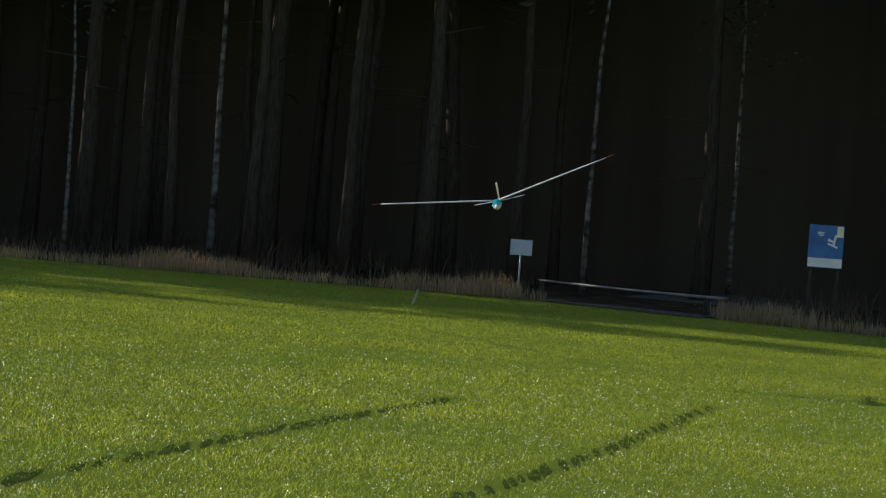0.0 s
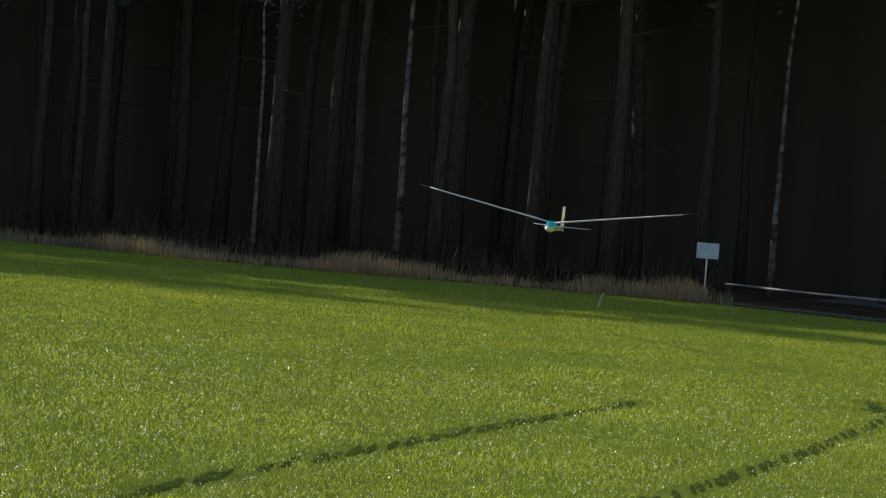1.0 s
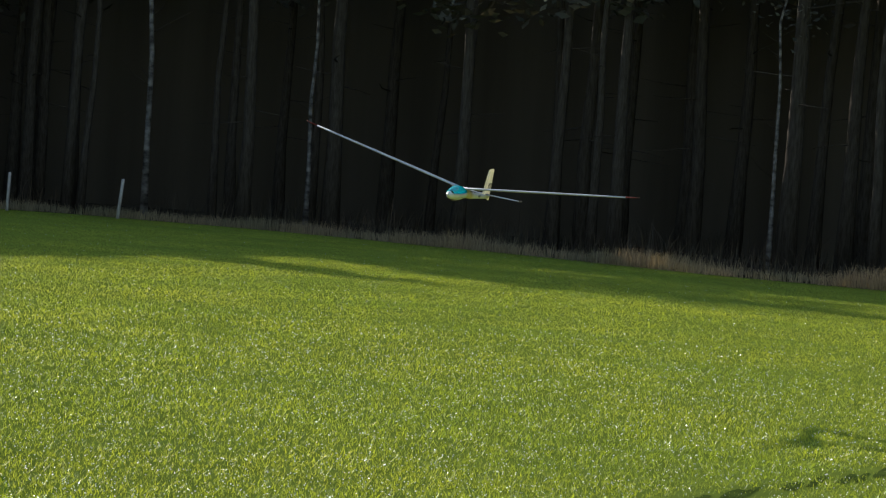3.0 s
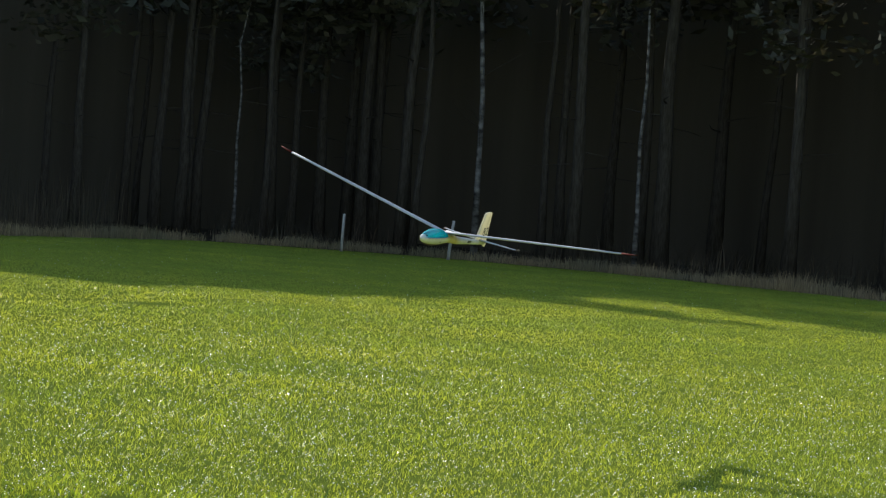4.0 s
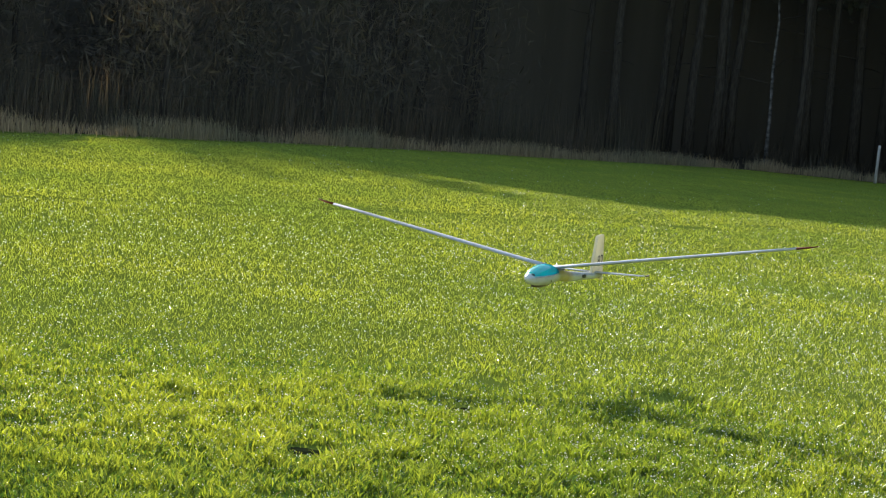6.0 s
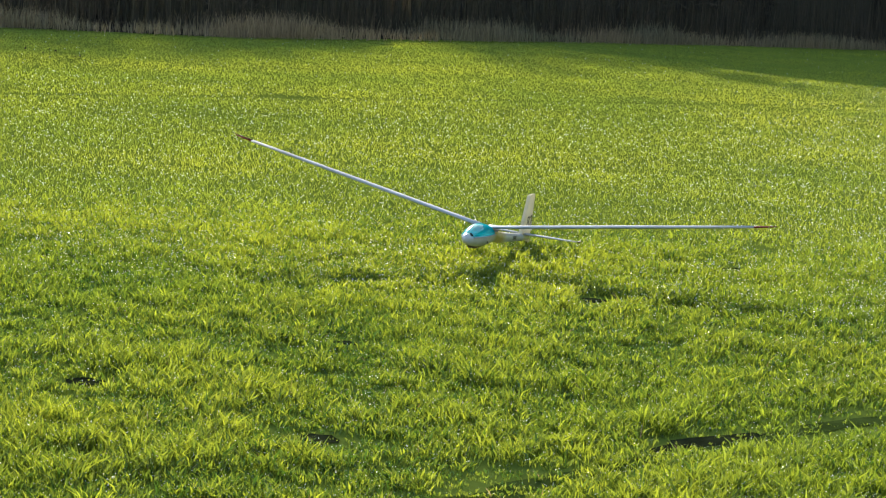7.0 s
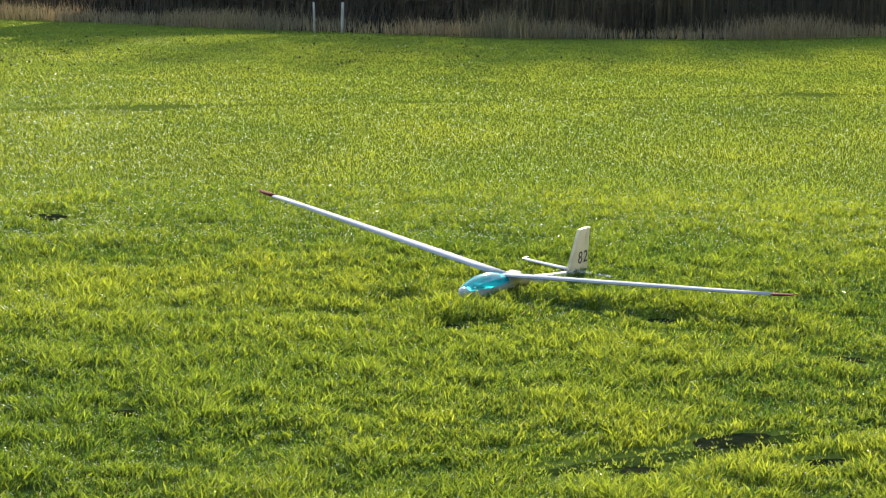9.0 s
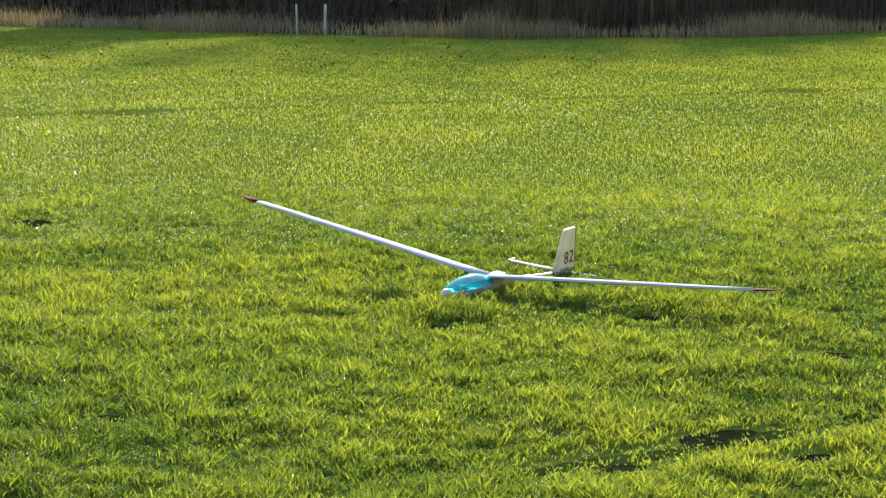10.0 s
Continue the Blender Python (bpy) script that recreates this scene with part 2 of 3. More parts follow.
def patchy(x, y, size, seed):
    """Smooth random patches of that size over the plan, 0 to 1."""
    u, v = x / size + 91.3 * seed, y / size + 37.7 * seed
    i, j = np.floor(u), np.floor(v)
    f, g = u - i, v - j
    f, g = f * f * (3 - 2 * f), g * g * (3 - 2 * g)

    def at(p, q):
        h = np.sin(p * 127.1 + q * 311.7 + seed * 74.7) * 43758.5453
        return h - np.floor(h)

    return (at(i, j) * (1 - f) + at(i + 1, j) * f) * (1 - g) + (at(i, j + 1) * (1 - f) + at(i + 1, j + 1) * f) * g


def wave(x, y, s, seed=0.0):
    """A smooth value about 0 to 1 over the plan."""
    return 0.5 + 0.25 * (np.sin(x * s + 1.7 * np.sin(y * s * 0.7 + seed)) + np.sin(y * s * 1.3 + 1.3 * np.sin(x * s * 0.9 + 2 * seed)))


# tramlines and bare patches in the crop
LINES = [
    ([(-2.75, 0.2), (-2.85, 1.2), (-3.2, 2.4), (-3.4, 4.2), (-3.2, 7.0), (-2.4, 11.0), (-1.6, 13.5), (-0.8, 16.0), (0.2, 19.0)], 0.18),
    ([(-0.9, 8.5), (0.4, 12.4), (1.35, 15.3), (2.2, 18.2), (2.9, 20.5)], 0.13),
    ([(-18.6, 1.0), (-18.4, 8.0), (-18.25, 14.0), (-18.1, 18.0), (-17.7, 26.0)], 0.11),
    ([(0.0, 31.0), (1.4, 27.8), (2.4, 25.0)], 0.18),
]
BARE = [(-2.87, 0.93, 0.20, 0.36), (-2.62, 0.38, 0.12, 0.16), (-2.5, 1.05, 0.10, 0.2), (-3.38, 3.5, 0.16, 0.5), (-5.9, 5.2, 0.15, 0.15), (-6.8, 6.6, 0.12, 0.13), (-7.1, 7.7, 0.14, 0.16), (-6.4, 8.3, 0.14, 0.16),
        (-5.1, 1.9, 0.12, 0.12), (-4.0, 2.2, 0.14, 0.12), (-9.8, 0.0, 0.3, 0.2), (-18.4, 11.7, 0.35, 0.5), (-18.5, 3.1, 0.4, 0.6), (-5.3, 0.9, 0.12, 0.12), (-4.1, -1.0, 0.12, 0.12),
        (-17.2, 22.9, 0.3, 0.6), (-6.5, 6.8, 0.1, 0.15), (-5.4, 3.3, 0.1, 0.1)]


def bareness(x, y):
    """0 in full crop, 1 on bare soil."""
    out = np.zeros_like(x)
    for pts, w in LINES:
        for (x0, y0), (x1, y1) in zip(pts, pts[1:]):
            dx, dy = x1 - x0, y1 - y0
            f = np.clip(((x - x0) * dx + (y - y0) * dy) / (dx * dx + dy * dy), 0, 1)
            d = np.hypot(x - x0 - f * dx, y - y0 - f * dy)
            broken = wave(x, y, 2.3, 1.0) * 1.5 - 0.12
            out = np.maximum(out, np.clip(1.5 - d / w, 0, 1) * np.clip(broken, 0.35, 0.85))
    for bx, by, rx, ry in BARE:
        d = np.hypot((x - bx) / rx, (y - by) / ry)
        out = np.maximum(out, np.clip(1.45 - d + 0.5 * (wave(x, y, 19.0, bx) - 0.5), 0, 1))
    return out


# ---- ground ----
def build_ground():
    n, size = 40, 1500.0
    verts = [(-size + 2 * size * i / n, -size + 2 * size * j / n, 0.0) for j in range(n + 1) for i in range(n + 1)]
    faces = [(j * (n + 1) + i, j * (n + 1) + i + 1, (j + 1) * (n + 1) + i + 1, (j + 1) * (n + 1) + i) for j in range(n) for i in range(n)]
    tagged(new("ground", mesh_from("ground", verts, faces, M_SWARD)), "ground of a wide cereal field, coloured like its sunlit crop", "field", kind="structure")
    pts = along(1.0)
    verts, faces = [], []
    for x, y, nx, ny, _ in pts:
        verts += [(x + nx * 0.9, y + ny * 0.9, 0.004), (x + nx * 1.8, y + ny * 1.8, 0.05), (x + nx * 5, y + ny * 5, 0.12), (x + nx * 60, y + ny * 60, 0.25)]
    for i in range(len(pts) - 1):
        for k in range(3):
            faces.append((i * 4 + k, i * 4 + k + 1, i * 4 + 5 + k, i * 4 + 4 + k))
    tagged(new("forest_floor", mesh_from("forest_floor", verts, faces, M_LITTER, True)), "brown leaf litter on the forest floor", "forest floor", kind="structure")


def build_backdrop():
    """An added sheet for the shaded mass of trunks and crowns behind the trees at the edge; its ragged top shades the
    field.
    """
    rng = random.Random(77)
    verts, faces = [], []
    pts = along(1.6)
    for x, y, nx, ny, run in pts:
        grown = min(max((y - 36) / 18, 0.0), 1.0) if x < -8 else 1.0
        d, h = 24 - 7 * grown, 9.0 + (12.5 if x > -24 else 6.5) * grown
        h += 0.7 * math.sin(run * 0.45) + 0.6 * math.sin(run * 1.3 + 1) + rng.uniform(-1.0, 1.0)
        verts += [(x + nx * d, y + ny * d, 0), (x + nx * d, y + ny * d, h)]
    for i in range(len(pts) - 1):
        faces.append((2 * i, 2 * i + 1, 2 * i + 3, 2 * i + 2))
    tagged(new("backdrop", mesh_from("backdrop", verts, faces, M_WOODS)), "added sheet standing in for the wood's shaded depth", "forest", kind="structure")


def build_bare_soil():
    rng = random.Random(21)
    verts, faces = [], []

    def blot(x, y, rx, ry):
        o = len(verts)
        verts.append((x, y, 0.005))
        for k in range(14):
            a, q = 2 * math.pi * k / 14, rng.uniform(0.75, 1.15)
            verts.append((x + math.cos(a) * rx * q, y + math.sin(a) * ry * q, 0.004))
        faces.extend((o, o + 1 + k, o + 1 + (k + 1) % 14) for k in range(14))

    # blots of darkened soil paint the shade in the near hollows
    for bx, by, rx, ry in BARE:
        if math.hypot(bx - 3, by + 3) < 14:
            blot(bx, by, rx * 0.6, ry * 0.6)
    near_faces = len(faces)
    for pts, w in LINES:
        for (x0, y0), (x1, y1) in zip(pts, pts[1:]):
            k = int(math.hypot(x1 - x0, y1 - y0) / 0.18) + 1
            for i in range(k):
                px, py = x0 + (x1 - x0) * i / k, y0 + (y1 - y0) * i / k
                if rng.random() > 0.12 and px > -15 and py < 22:
                    blot(px + rng.gauss(0, 0.02), py, w * rng.uniform(0.14, 0.30), rng.uniform(0.2, 0.36))
    me = mesh_from("bare_soil", verts, faces, M_BARE)
    me.materials.append(M_TRODDEN)
    me.polygons.foreach_set("material_index", [0] * near_faces + [1] * (len(faces) - near_faces))
    tagged(new("bare_soil", me), "bare soil darkened as shaded hollows, and soil in worn wheel tracks", "soil", kind="stuff")


build_ground()
build_bare_soil()
build_backdrop()


# ---- blades ----
def blades(name, rng, x, y, z0, h, w, lean, tone, mat, label, category, la=None):
    n = len(x)
    an = rng.uniform(0, 2 * np.pi, n)
    la = rng.uniform(0, 2 * np.pi, n) if la is None else la
    dx, dy = np.cos(an) * w * 0.5, np.sin(an) * w * 0.5
    lx, ly = np.cos(la) * lean * h, np.sin(la) * lean * h
    v = np.zeros((n, 5, 3))
    v[:, 0] = np.stack([x - dx, y - dy, z0], 1)
    v[:, 1] = np.stack([x + dx, y + dy, z0], 1)
    v[:, 2] = np.stack([x - dx * 0.85 + lx * 0.35, y - dy * 0.85 + ly * 0.35, z0 + h * 0.58], 1)
    v[:, 3] = np.stack([x + dx * 0.85 + lx * 0.35, y + dy * 0.85 + ly * 0.35, z0 + h * 0.58], 1)
    v[:, 4] = np.stack([x + lx, y + ly, z0 + h], 1)
    b = (np.arange(n) * 5)[:, None]
    tris = np.concatenate([b + np.array([0, 1, 3]), b + np.array([0, 3, 2]), b + np.array([2, 3, 4])], 1).reshape(-1, 3)
    me = stuff_mesh(name, v.reshape(-1, 3), tris, np.repeat(tone, 5), mat)
    return tagged(new(name, me), label, category, kind="stuff")


def inside(x, y):
    """True on the field side of the edge."""
    ok = np.ones(len(x), bool)
    ex, ey = np.array([p[0] for p in EDGE]), np.array([p[1] for p in EDGE])
    cut = np.zeros(len(x), int)
    px, py = np.append(ex, [-85, 75]), np.append(ey, [-90, -90])
    for i in range(len(px)):
        j = (i + 1) % len(px)
        c = (py[i] > y) != (py[j] > y)
        xx = px[i] + (y - py[i]) * (px[j] - px[i]) / (py[j] - py[i] + 1e-12)
        cut += (c & (x < xx)).astype(int)
    return ok & (cut % 2 == 1)


def fan(rng, n, cx, cy, az0, az1, r0, r1, p=1.6):
    """Points in a fan about (cx, cy), thinning out with distance."""
    a = np.radians(rng.uniform(az0, az1, n))
    q = 2.0 - p
    r = (r0 ** q + rng.uniform(0, 1, n) * (r1 ** q - r0 ** q)) ** (1 / q)
    return cx - np.sin(a) * r, cy + np.cos(a) * r, r


def build_crop():
    rng = np.random.default_rng(5)
    cx, cy = 2.9, -2.6
    # near: tufts of a few short blades that lean outwards
    tx, ty, tr = fan(rng, 118000, cx, cy, 36, 84, 5.5, 15, 1.25)
    bare = bareness(tx, ty)
    keep = (rng.uniform(0, 1, len(tx)) > bare * 0.86) & (rng.uniform(0, 1, len(tx)) < np.clip((15 - tr) / 2.5, 0, 1))
    tx, ty, tr, bare = tx[keep], ty[keep], tr[keep], bare[keep]
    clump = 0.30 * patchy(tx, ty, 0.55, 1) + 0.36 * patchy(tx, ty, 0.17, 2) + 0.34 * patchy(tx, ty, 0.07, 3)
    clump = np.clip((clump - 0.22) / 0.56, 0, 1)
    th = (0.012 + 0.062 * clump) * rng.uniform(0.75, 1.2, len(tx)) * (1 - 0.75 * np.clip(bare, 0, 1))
    # low clumps get a darker tone, which paints shade into the gaps
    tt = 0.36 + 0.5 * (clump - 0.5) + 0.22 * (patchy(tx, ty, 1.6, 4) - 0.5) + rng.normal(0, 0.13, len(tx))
    th = th * (1 + 0.8 * np.clip(1.5 - np.hypot(tx + 5.52, ty - 1.02) / 0.26, 0, 1))
    # trodden flat where the tail came to rest
    th = th * (1 - 0.4 * np.clip(1.6 - np.hypot(tx + 6.45, ty - 2.15) / 0.5, 0, 1))
    per = 5
    x, y, r, h0, tone = (np.repeat(a, per) for a in (tx, ty, tr, th, tt))
    n = len(x)
    an, off = rng.uniform(0, 2 * np.pi, n), np.abs(rng.normal(0, 0.014, n))
    x, y = x + np.cos(an) * off, y + np.sin(an) * off
    h = np.maximum(h0 * rng.uniform(0.45, 1.2, n), 0.012)
    tone = np.clip(tone + rng.normal(0, 0.22, n), 0, 1)
    la = an + rng.normal(0, 0.9, n)
    lean, wd = rng.uniform(0.1, 1.1, n) * h, 0.0022 * (1 + r / 16) * rng.uniform(0.6, 1.4, n)
    ta = rng.uniform(0, 2 * np.pi, n)
    v = np.zeros((n, 4, 3))
    v[:, 0] = np.stack([x, y, h * 0], 1)
    mid = np.stack([x + np.cos(la) * lean * 0.3, y + np.sin(la) * lean * 0.3, h * 0.62], 1)
    side = np.stack([np.cos(ta) * wd, np.sin(ta) * wd, h * 0], 1)
    v[:, 1], v[:, 2] = mid - side, mid + side
    v[:, 3] = np.stack([x + np.cos(la) * lean, y + np.sin(la) * lean, h], 1)
    base = (np.arange(n) * 4)[:, None]
    tris = np.concatenate([base + np.array([0, 2, 1]), base + np.array([1, 2, 3])], 1).reshape(-1, 3)
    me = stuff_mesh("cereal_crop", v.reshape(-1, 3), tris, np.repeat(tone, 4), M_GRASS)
    tagged(new("cereal_crop", me), "short bright green young cereal blades wet with dew", "crop", kind="stuff")
    # a few yellowed leaves
    k = rng.choice(n, 1100, replace=False)
    blades("yellowed_leaves", rng, x[k], y[k], np.zeros(1100), np.maximum(h[k], 0.035), rng.uniform(0.003, 0.006, 1100), rng.uniform(0.6, 1.5, 1100), np.clip(rng.normal(0.7, 0.2, 1100), 0, 1), M_DRY, "scattered straw-yellow dead leaves in the crop", "dead leaves")
    # far: single fine blades
    fx, fy, fr = fan(rng, 1400000, cx, cy, -14, 88, 12, 74, 1.7)
    fb = bareness(fx, fy)
    keep = inside(fx, fy) & (rng.uniform(0, 1, len(fx)) > fb * 0.97) & (rng.uniform(0, 1, len(fx)) < np.where(np.degrees(np.arctan2(cx - fx, fy - cy)) > 36, np.clip((fr - 11.5) / 2.5, 0, 1), 1))
    fx, fy, fr, fb = fx[keep], fy[keep], fr[keep], fb[keep]
    fc = 0.45 * patchy(fx, fy, 1.6, 4) + 0.3 * patchy(fx, fy, 0.55, 1) + 0.25 * patchy(fx, fy, 0.17, 2)
    n2 = len(fx)
    fh = (0.015 + 0.022 * fc) * rng.uniform(0.6, 1.2, n2) * (1 - 0.4 * fb)
    fw = 0.0014 * (1 + fr / 16)
    a2, ln = rng.uniform(0, 2 * np.pi, n2), rng.uniform(0.4, 1.5, n2)
    a1 = a2 + np.pi / 2 + rng.normal(0, 0.35, n2)
    v = np.zeros((n2, 3, 3))
    v[:, 0] = np.stack([fx - np.cos(a1) * fw, fy - np.sin(a1) * fw, fh * 0], 1)
    v[:, 1] = np.stack([fx + np.cos(a1) * fw, fy + np.sin(a1) * fw, fh * 0], 1)
    v[:, 2] = np.stack([fx + np.cos(a2) * ln * fh, fy + np.sin(a2) * ln * fh, fh], 1)
    # far blades get a lighter tone, painting in the sun behind them
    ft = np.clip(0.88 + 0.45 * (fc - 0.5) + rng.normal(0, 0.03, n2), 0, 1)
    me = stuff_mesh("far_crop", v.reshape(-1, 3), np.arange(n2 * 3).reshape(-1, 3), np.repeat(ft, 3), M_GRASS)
    tagged(new("far_crop", me), "green cereal crop reaching to the wood, toned lighter for backlight", "crop", kind="stuff")
    # dew
    x, y, r, h = np.concatenate([x, fx]), np.concatenate([y, fy]), np.concatenate([r, fr]), np.concatenate([h, fh])
    wgt = 1.0 / r ** 1.1 * np.where(r > 28, 0.25, 1.0) * np.where((r > 11.5) & (r < 24), 1.7, 1.0)
    pick = rng.choice(len(x), 98000, replace=False, p=wgt / wgt.sum())
    iv = np.array([(1, 1, 1), (1, -1, -1), (-1, 1, -1), (-1, -1, 1)]) * 0.75
    it = np.array([(0, 1, 2), (0, 2, 3), (0, 3, 1), (1, 3, 2)])
    rad = np.where(r[pick] > 11.5, 0.00018, 0.00014) * (2.5 + np.minimum(r[pick], 26)) * rng.uniform(0.5, 1.5, len(pick))
    c = np.stack([x[pick] + rng.normal(0, 0.006, len(pick)), y[pick] + rng.normal(0, 0.006, len(pick)), h[pick] * rng.uniform(0.85, 1.05, len(pick))], 1)
    turn = np.linalg.qr(rng.normal(0, 1, (len(pick), 3, 3)))[0]
    iv = np.einsum("nij,kj->nki", turn, iv)
    v = (c[:, None] + iv * rad[:, None, None]).reshape(-1, 3)
    t = (it[None] + (np.arange(len(pick)) * 4)[:, None, None]).reshape(-1, 3)
    tagged(new("dew_drops", stuff_mesh("dew_drops", v, t, None, M_DEW)), "glinting dew drops on the cereal blades", "dew", kind="stuff")


def build_verge():
    rng = np.random.default_rng(8)
    pts = [p for p in along(0.25) if p[0] < 22 and p[1] > -8]
    P = np.array(pts)
    i = rng.integers(0, len(P), 66000)
    d = rng.gamma(2.0, 0.6, len(i)) - 0.1
    x, y = P[i, 0] + P[i, 2] * d + rng.normal(0, 0.1, len(i)), P[i, 1] + P[i, 3] * d + rng.normal(0, 0.1, len(i))
    gap = (x > 2.6) & (x < 6.3) & (y > 40)
    tall = wave(P[i, 4], P[i, 4] * 0 + 3, 0.9) * 0.6 + wave(P[i, 4], P[i, 4] * 0 + 1, 3.1) * 0.4
    keep = ~gap & (rng.uniform(0, 1, len(i)) < 0.25 + tall)
    x, y, tall = x[keep], y[keep], tall[keep]
    h = (0.18 + 0.55 * tall ** 1.5) * rng.uniform(0.5, 1.15, len(x))
    z = np.full(len(x), 0.02)
    blades("verge_grass", rng, x, y, z, h, rng.uniform(0.008, 0.02, len(x)), rng.uniform(0.05, 0.5, len(x)), np.clip(rng.normal(0.5, 0.25, len(x)), 0, 1), M_DRY, "dry tan winter grass along the field edge", "grass")
    # reeds and tall dead stalks by the corner
    i = rng.integers(0, len(P), 14000)
    near = (P[i, 0] < -30) & (P[i, 1] > 14) & (P[i, 1] < 52)
    i = i[near]
    d = rng.uniform(0.8, 4.5, len(i))
    x, y = P[i, 0] + P[i, 2] * d, P[i, 1] + P[i, 3] * d
    m = wave(P[i, 4], P[i, 4] * 0 + 2, 1.1)
    h = (0.7 + 1.6 * m) * rng.uniform(0.5, 1.1, len(x))
    blades("reed_bed", rng, x, y, np.full(len(x), 0.1), h, rng.uniform(0.008, 0.022, len(x)), rng.uniform(0.0, 0.22, len(x)), np.clip(rng.normal(0.4, 0.22, len(x)), 0, 1), M_REED, "tall dead brown reeds before the dark wood", "reeds")


def build_undergrowth():
    rng = np.random.default_rng(31)
    P = np.array([p for p in along(0.5) if p[0] < 26 and p[1] > -12])
    i = rng.integers(0, len(P), 34000)
    d = rng.uniform(2.0, 17.0, len(i))
    x, y = P[i, 0] + P[i, 2] * d + rng.normal(0, 0.3, len(i)), P[i, 1] + P[i, 3] * d + rng.normal(0, 0.3, len(i))
    m = wave(x, y, 0.8) * 0.6 + wave(x, y, 2.3, 1.0) * 0.4
    ok = (rng.uniform(0, 1, len(i)) < m * 1.3) & ~((x > 2.4) & (x < 9) & (d < 9) & (y > 40))
    x, y, m, d = x[ok], y[ok], m[ok], d[ok]
    h = (0.25 + 1.3 * m ** 2) * rng.uniform(0.4, 1.2, len(x))
    blades("undergrowth", rng, x, y, np.full(len(x), 0.1), h, rng.uniform(0.01, 0.035, len(x)), rng.uniform(0.0, 0.7, len(x)), np.clip(rng.normal(0.35, 0.2, len(x)), 0, 1), M_REED, "dim brown brambles and dead stalks among the trunks", "undergrowth")


build_crop()
build_verge()
build_undergrowth()


# ---- trees ----
def build_tree(rng, height, trunk_r, bare_to, bark, birch, label, spray=(0.16, 0.38), count=46, leaf=None, slim=0.45):
    """A tapered trunk with limbs and a ragged crown of many small sprays."""
    root = tagged(new("tree"), label, "tree", "trees of the wood")
    bend = [(rng.uniform(-1, 1) * 0.03 * height * (k / 7) ** 1.3, rng.uniform(-1, 1) * 0.03 * height * (k / 7) ** 1.3, height * k / 7) for k in range(8)]
    bend[0] = (0, 0, -0.05)
    radii = [trunk_r * (1.25 if k == 0 else 1 - 0.86 * k / 7) for k in range(8)]
    v, f = tube(bend, radii, 9)
    child("trunk", mesh_from("trunk", v, f, bark, True), root)
    lv, lf, tips = [], [], []
    for k in range(34 if not birch else 24):
        z = bare_to * 0.35 + (height - bare_to * 0.35) * (k + rng.random()) / 36
        g = z / height * 7
        a, b = bend[int(g)], bend[min(int(g) + 1, 7)]
        q = Vector(a).lerp(Vector(b), g - int(g))
        an, ln = rng.uniform(0, 2 * math.pi), (1 - z / height) * height * 0.20 + 0.5
        if z < bare_to:
            if rng.random() < 0.6:
                continue
            ln *= 0.45
        up = 0.7 if birch else rng.uniform(-0.25, 0.25)
        mid = q + Vector((math.cos(an) * ln * 0.5, math.sin(an) * ln * 0.5, ln * up * 0.35))
        end = q + Vector((math.cos(an + 0.2) * ln, math.sin(an + 0.2) * ln, ln * up * 0.8))
        v, f = tube([q, mid, end], [trunk_r * 0.14, trunk_r * 0.08, trunk_r * 0.03], 4, False)
        o = len(lv)
        lv += v
        lf += [tuple(i + o for i in t) for t in f]
        if z > bare_to:
            tips.append((mid, end))
    child("branchwork", mesh_from("branchwork", lv, lf, M_BARK, True), root)["kind"] = "stuff"
    cv, ct, tone = [], [], []
    for mid, end in tips:
        for _ in range(count):
            s = rng.uniform(*spray)
            p = mid.lerp(end, rng.uniform(-0.7, 1.1)) + Vector((rng.gauss(0, 0.4), rng.gauss(0, 0.4), rng.gauss(-0.1, 0.35)))
            u = Vector((rng.gauss(0, 1), rng.gauss(0, 1), rng.gauss(0, 0.5 if slim > 0.2 else 2.5))).normalized()
            w = u.orthogonal().normalized()
            o = len(cv)
            cv += [p - u * s, p + w * s * slim, p + u * s, p - w * s * slim + Vector((0, 0, -0.2 * s))]
            ct += [(o, o + 1, o + 2), (o, o + 2, o + 3)]
            tone += [rng.random()] * 4
    child("crown", stuff_mesh("crown", np.array([c[:] for c in cv]), np.array(ct), np.array(tone), leaf or M_NEEDLE), root)["kind"] = "stuff"
    return root


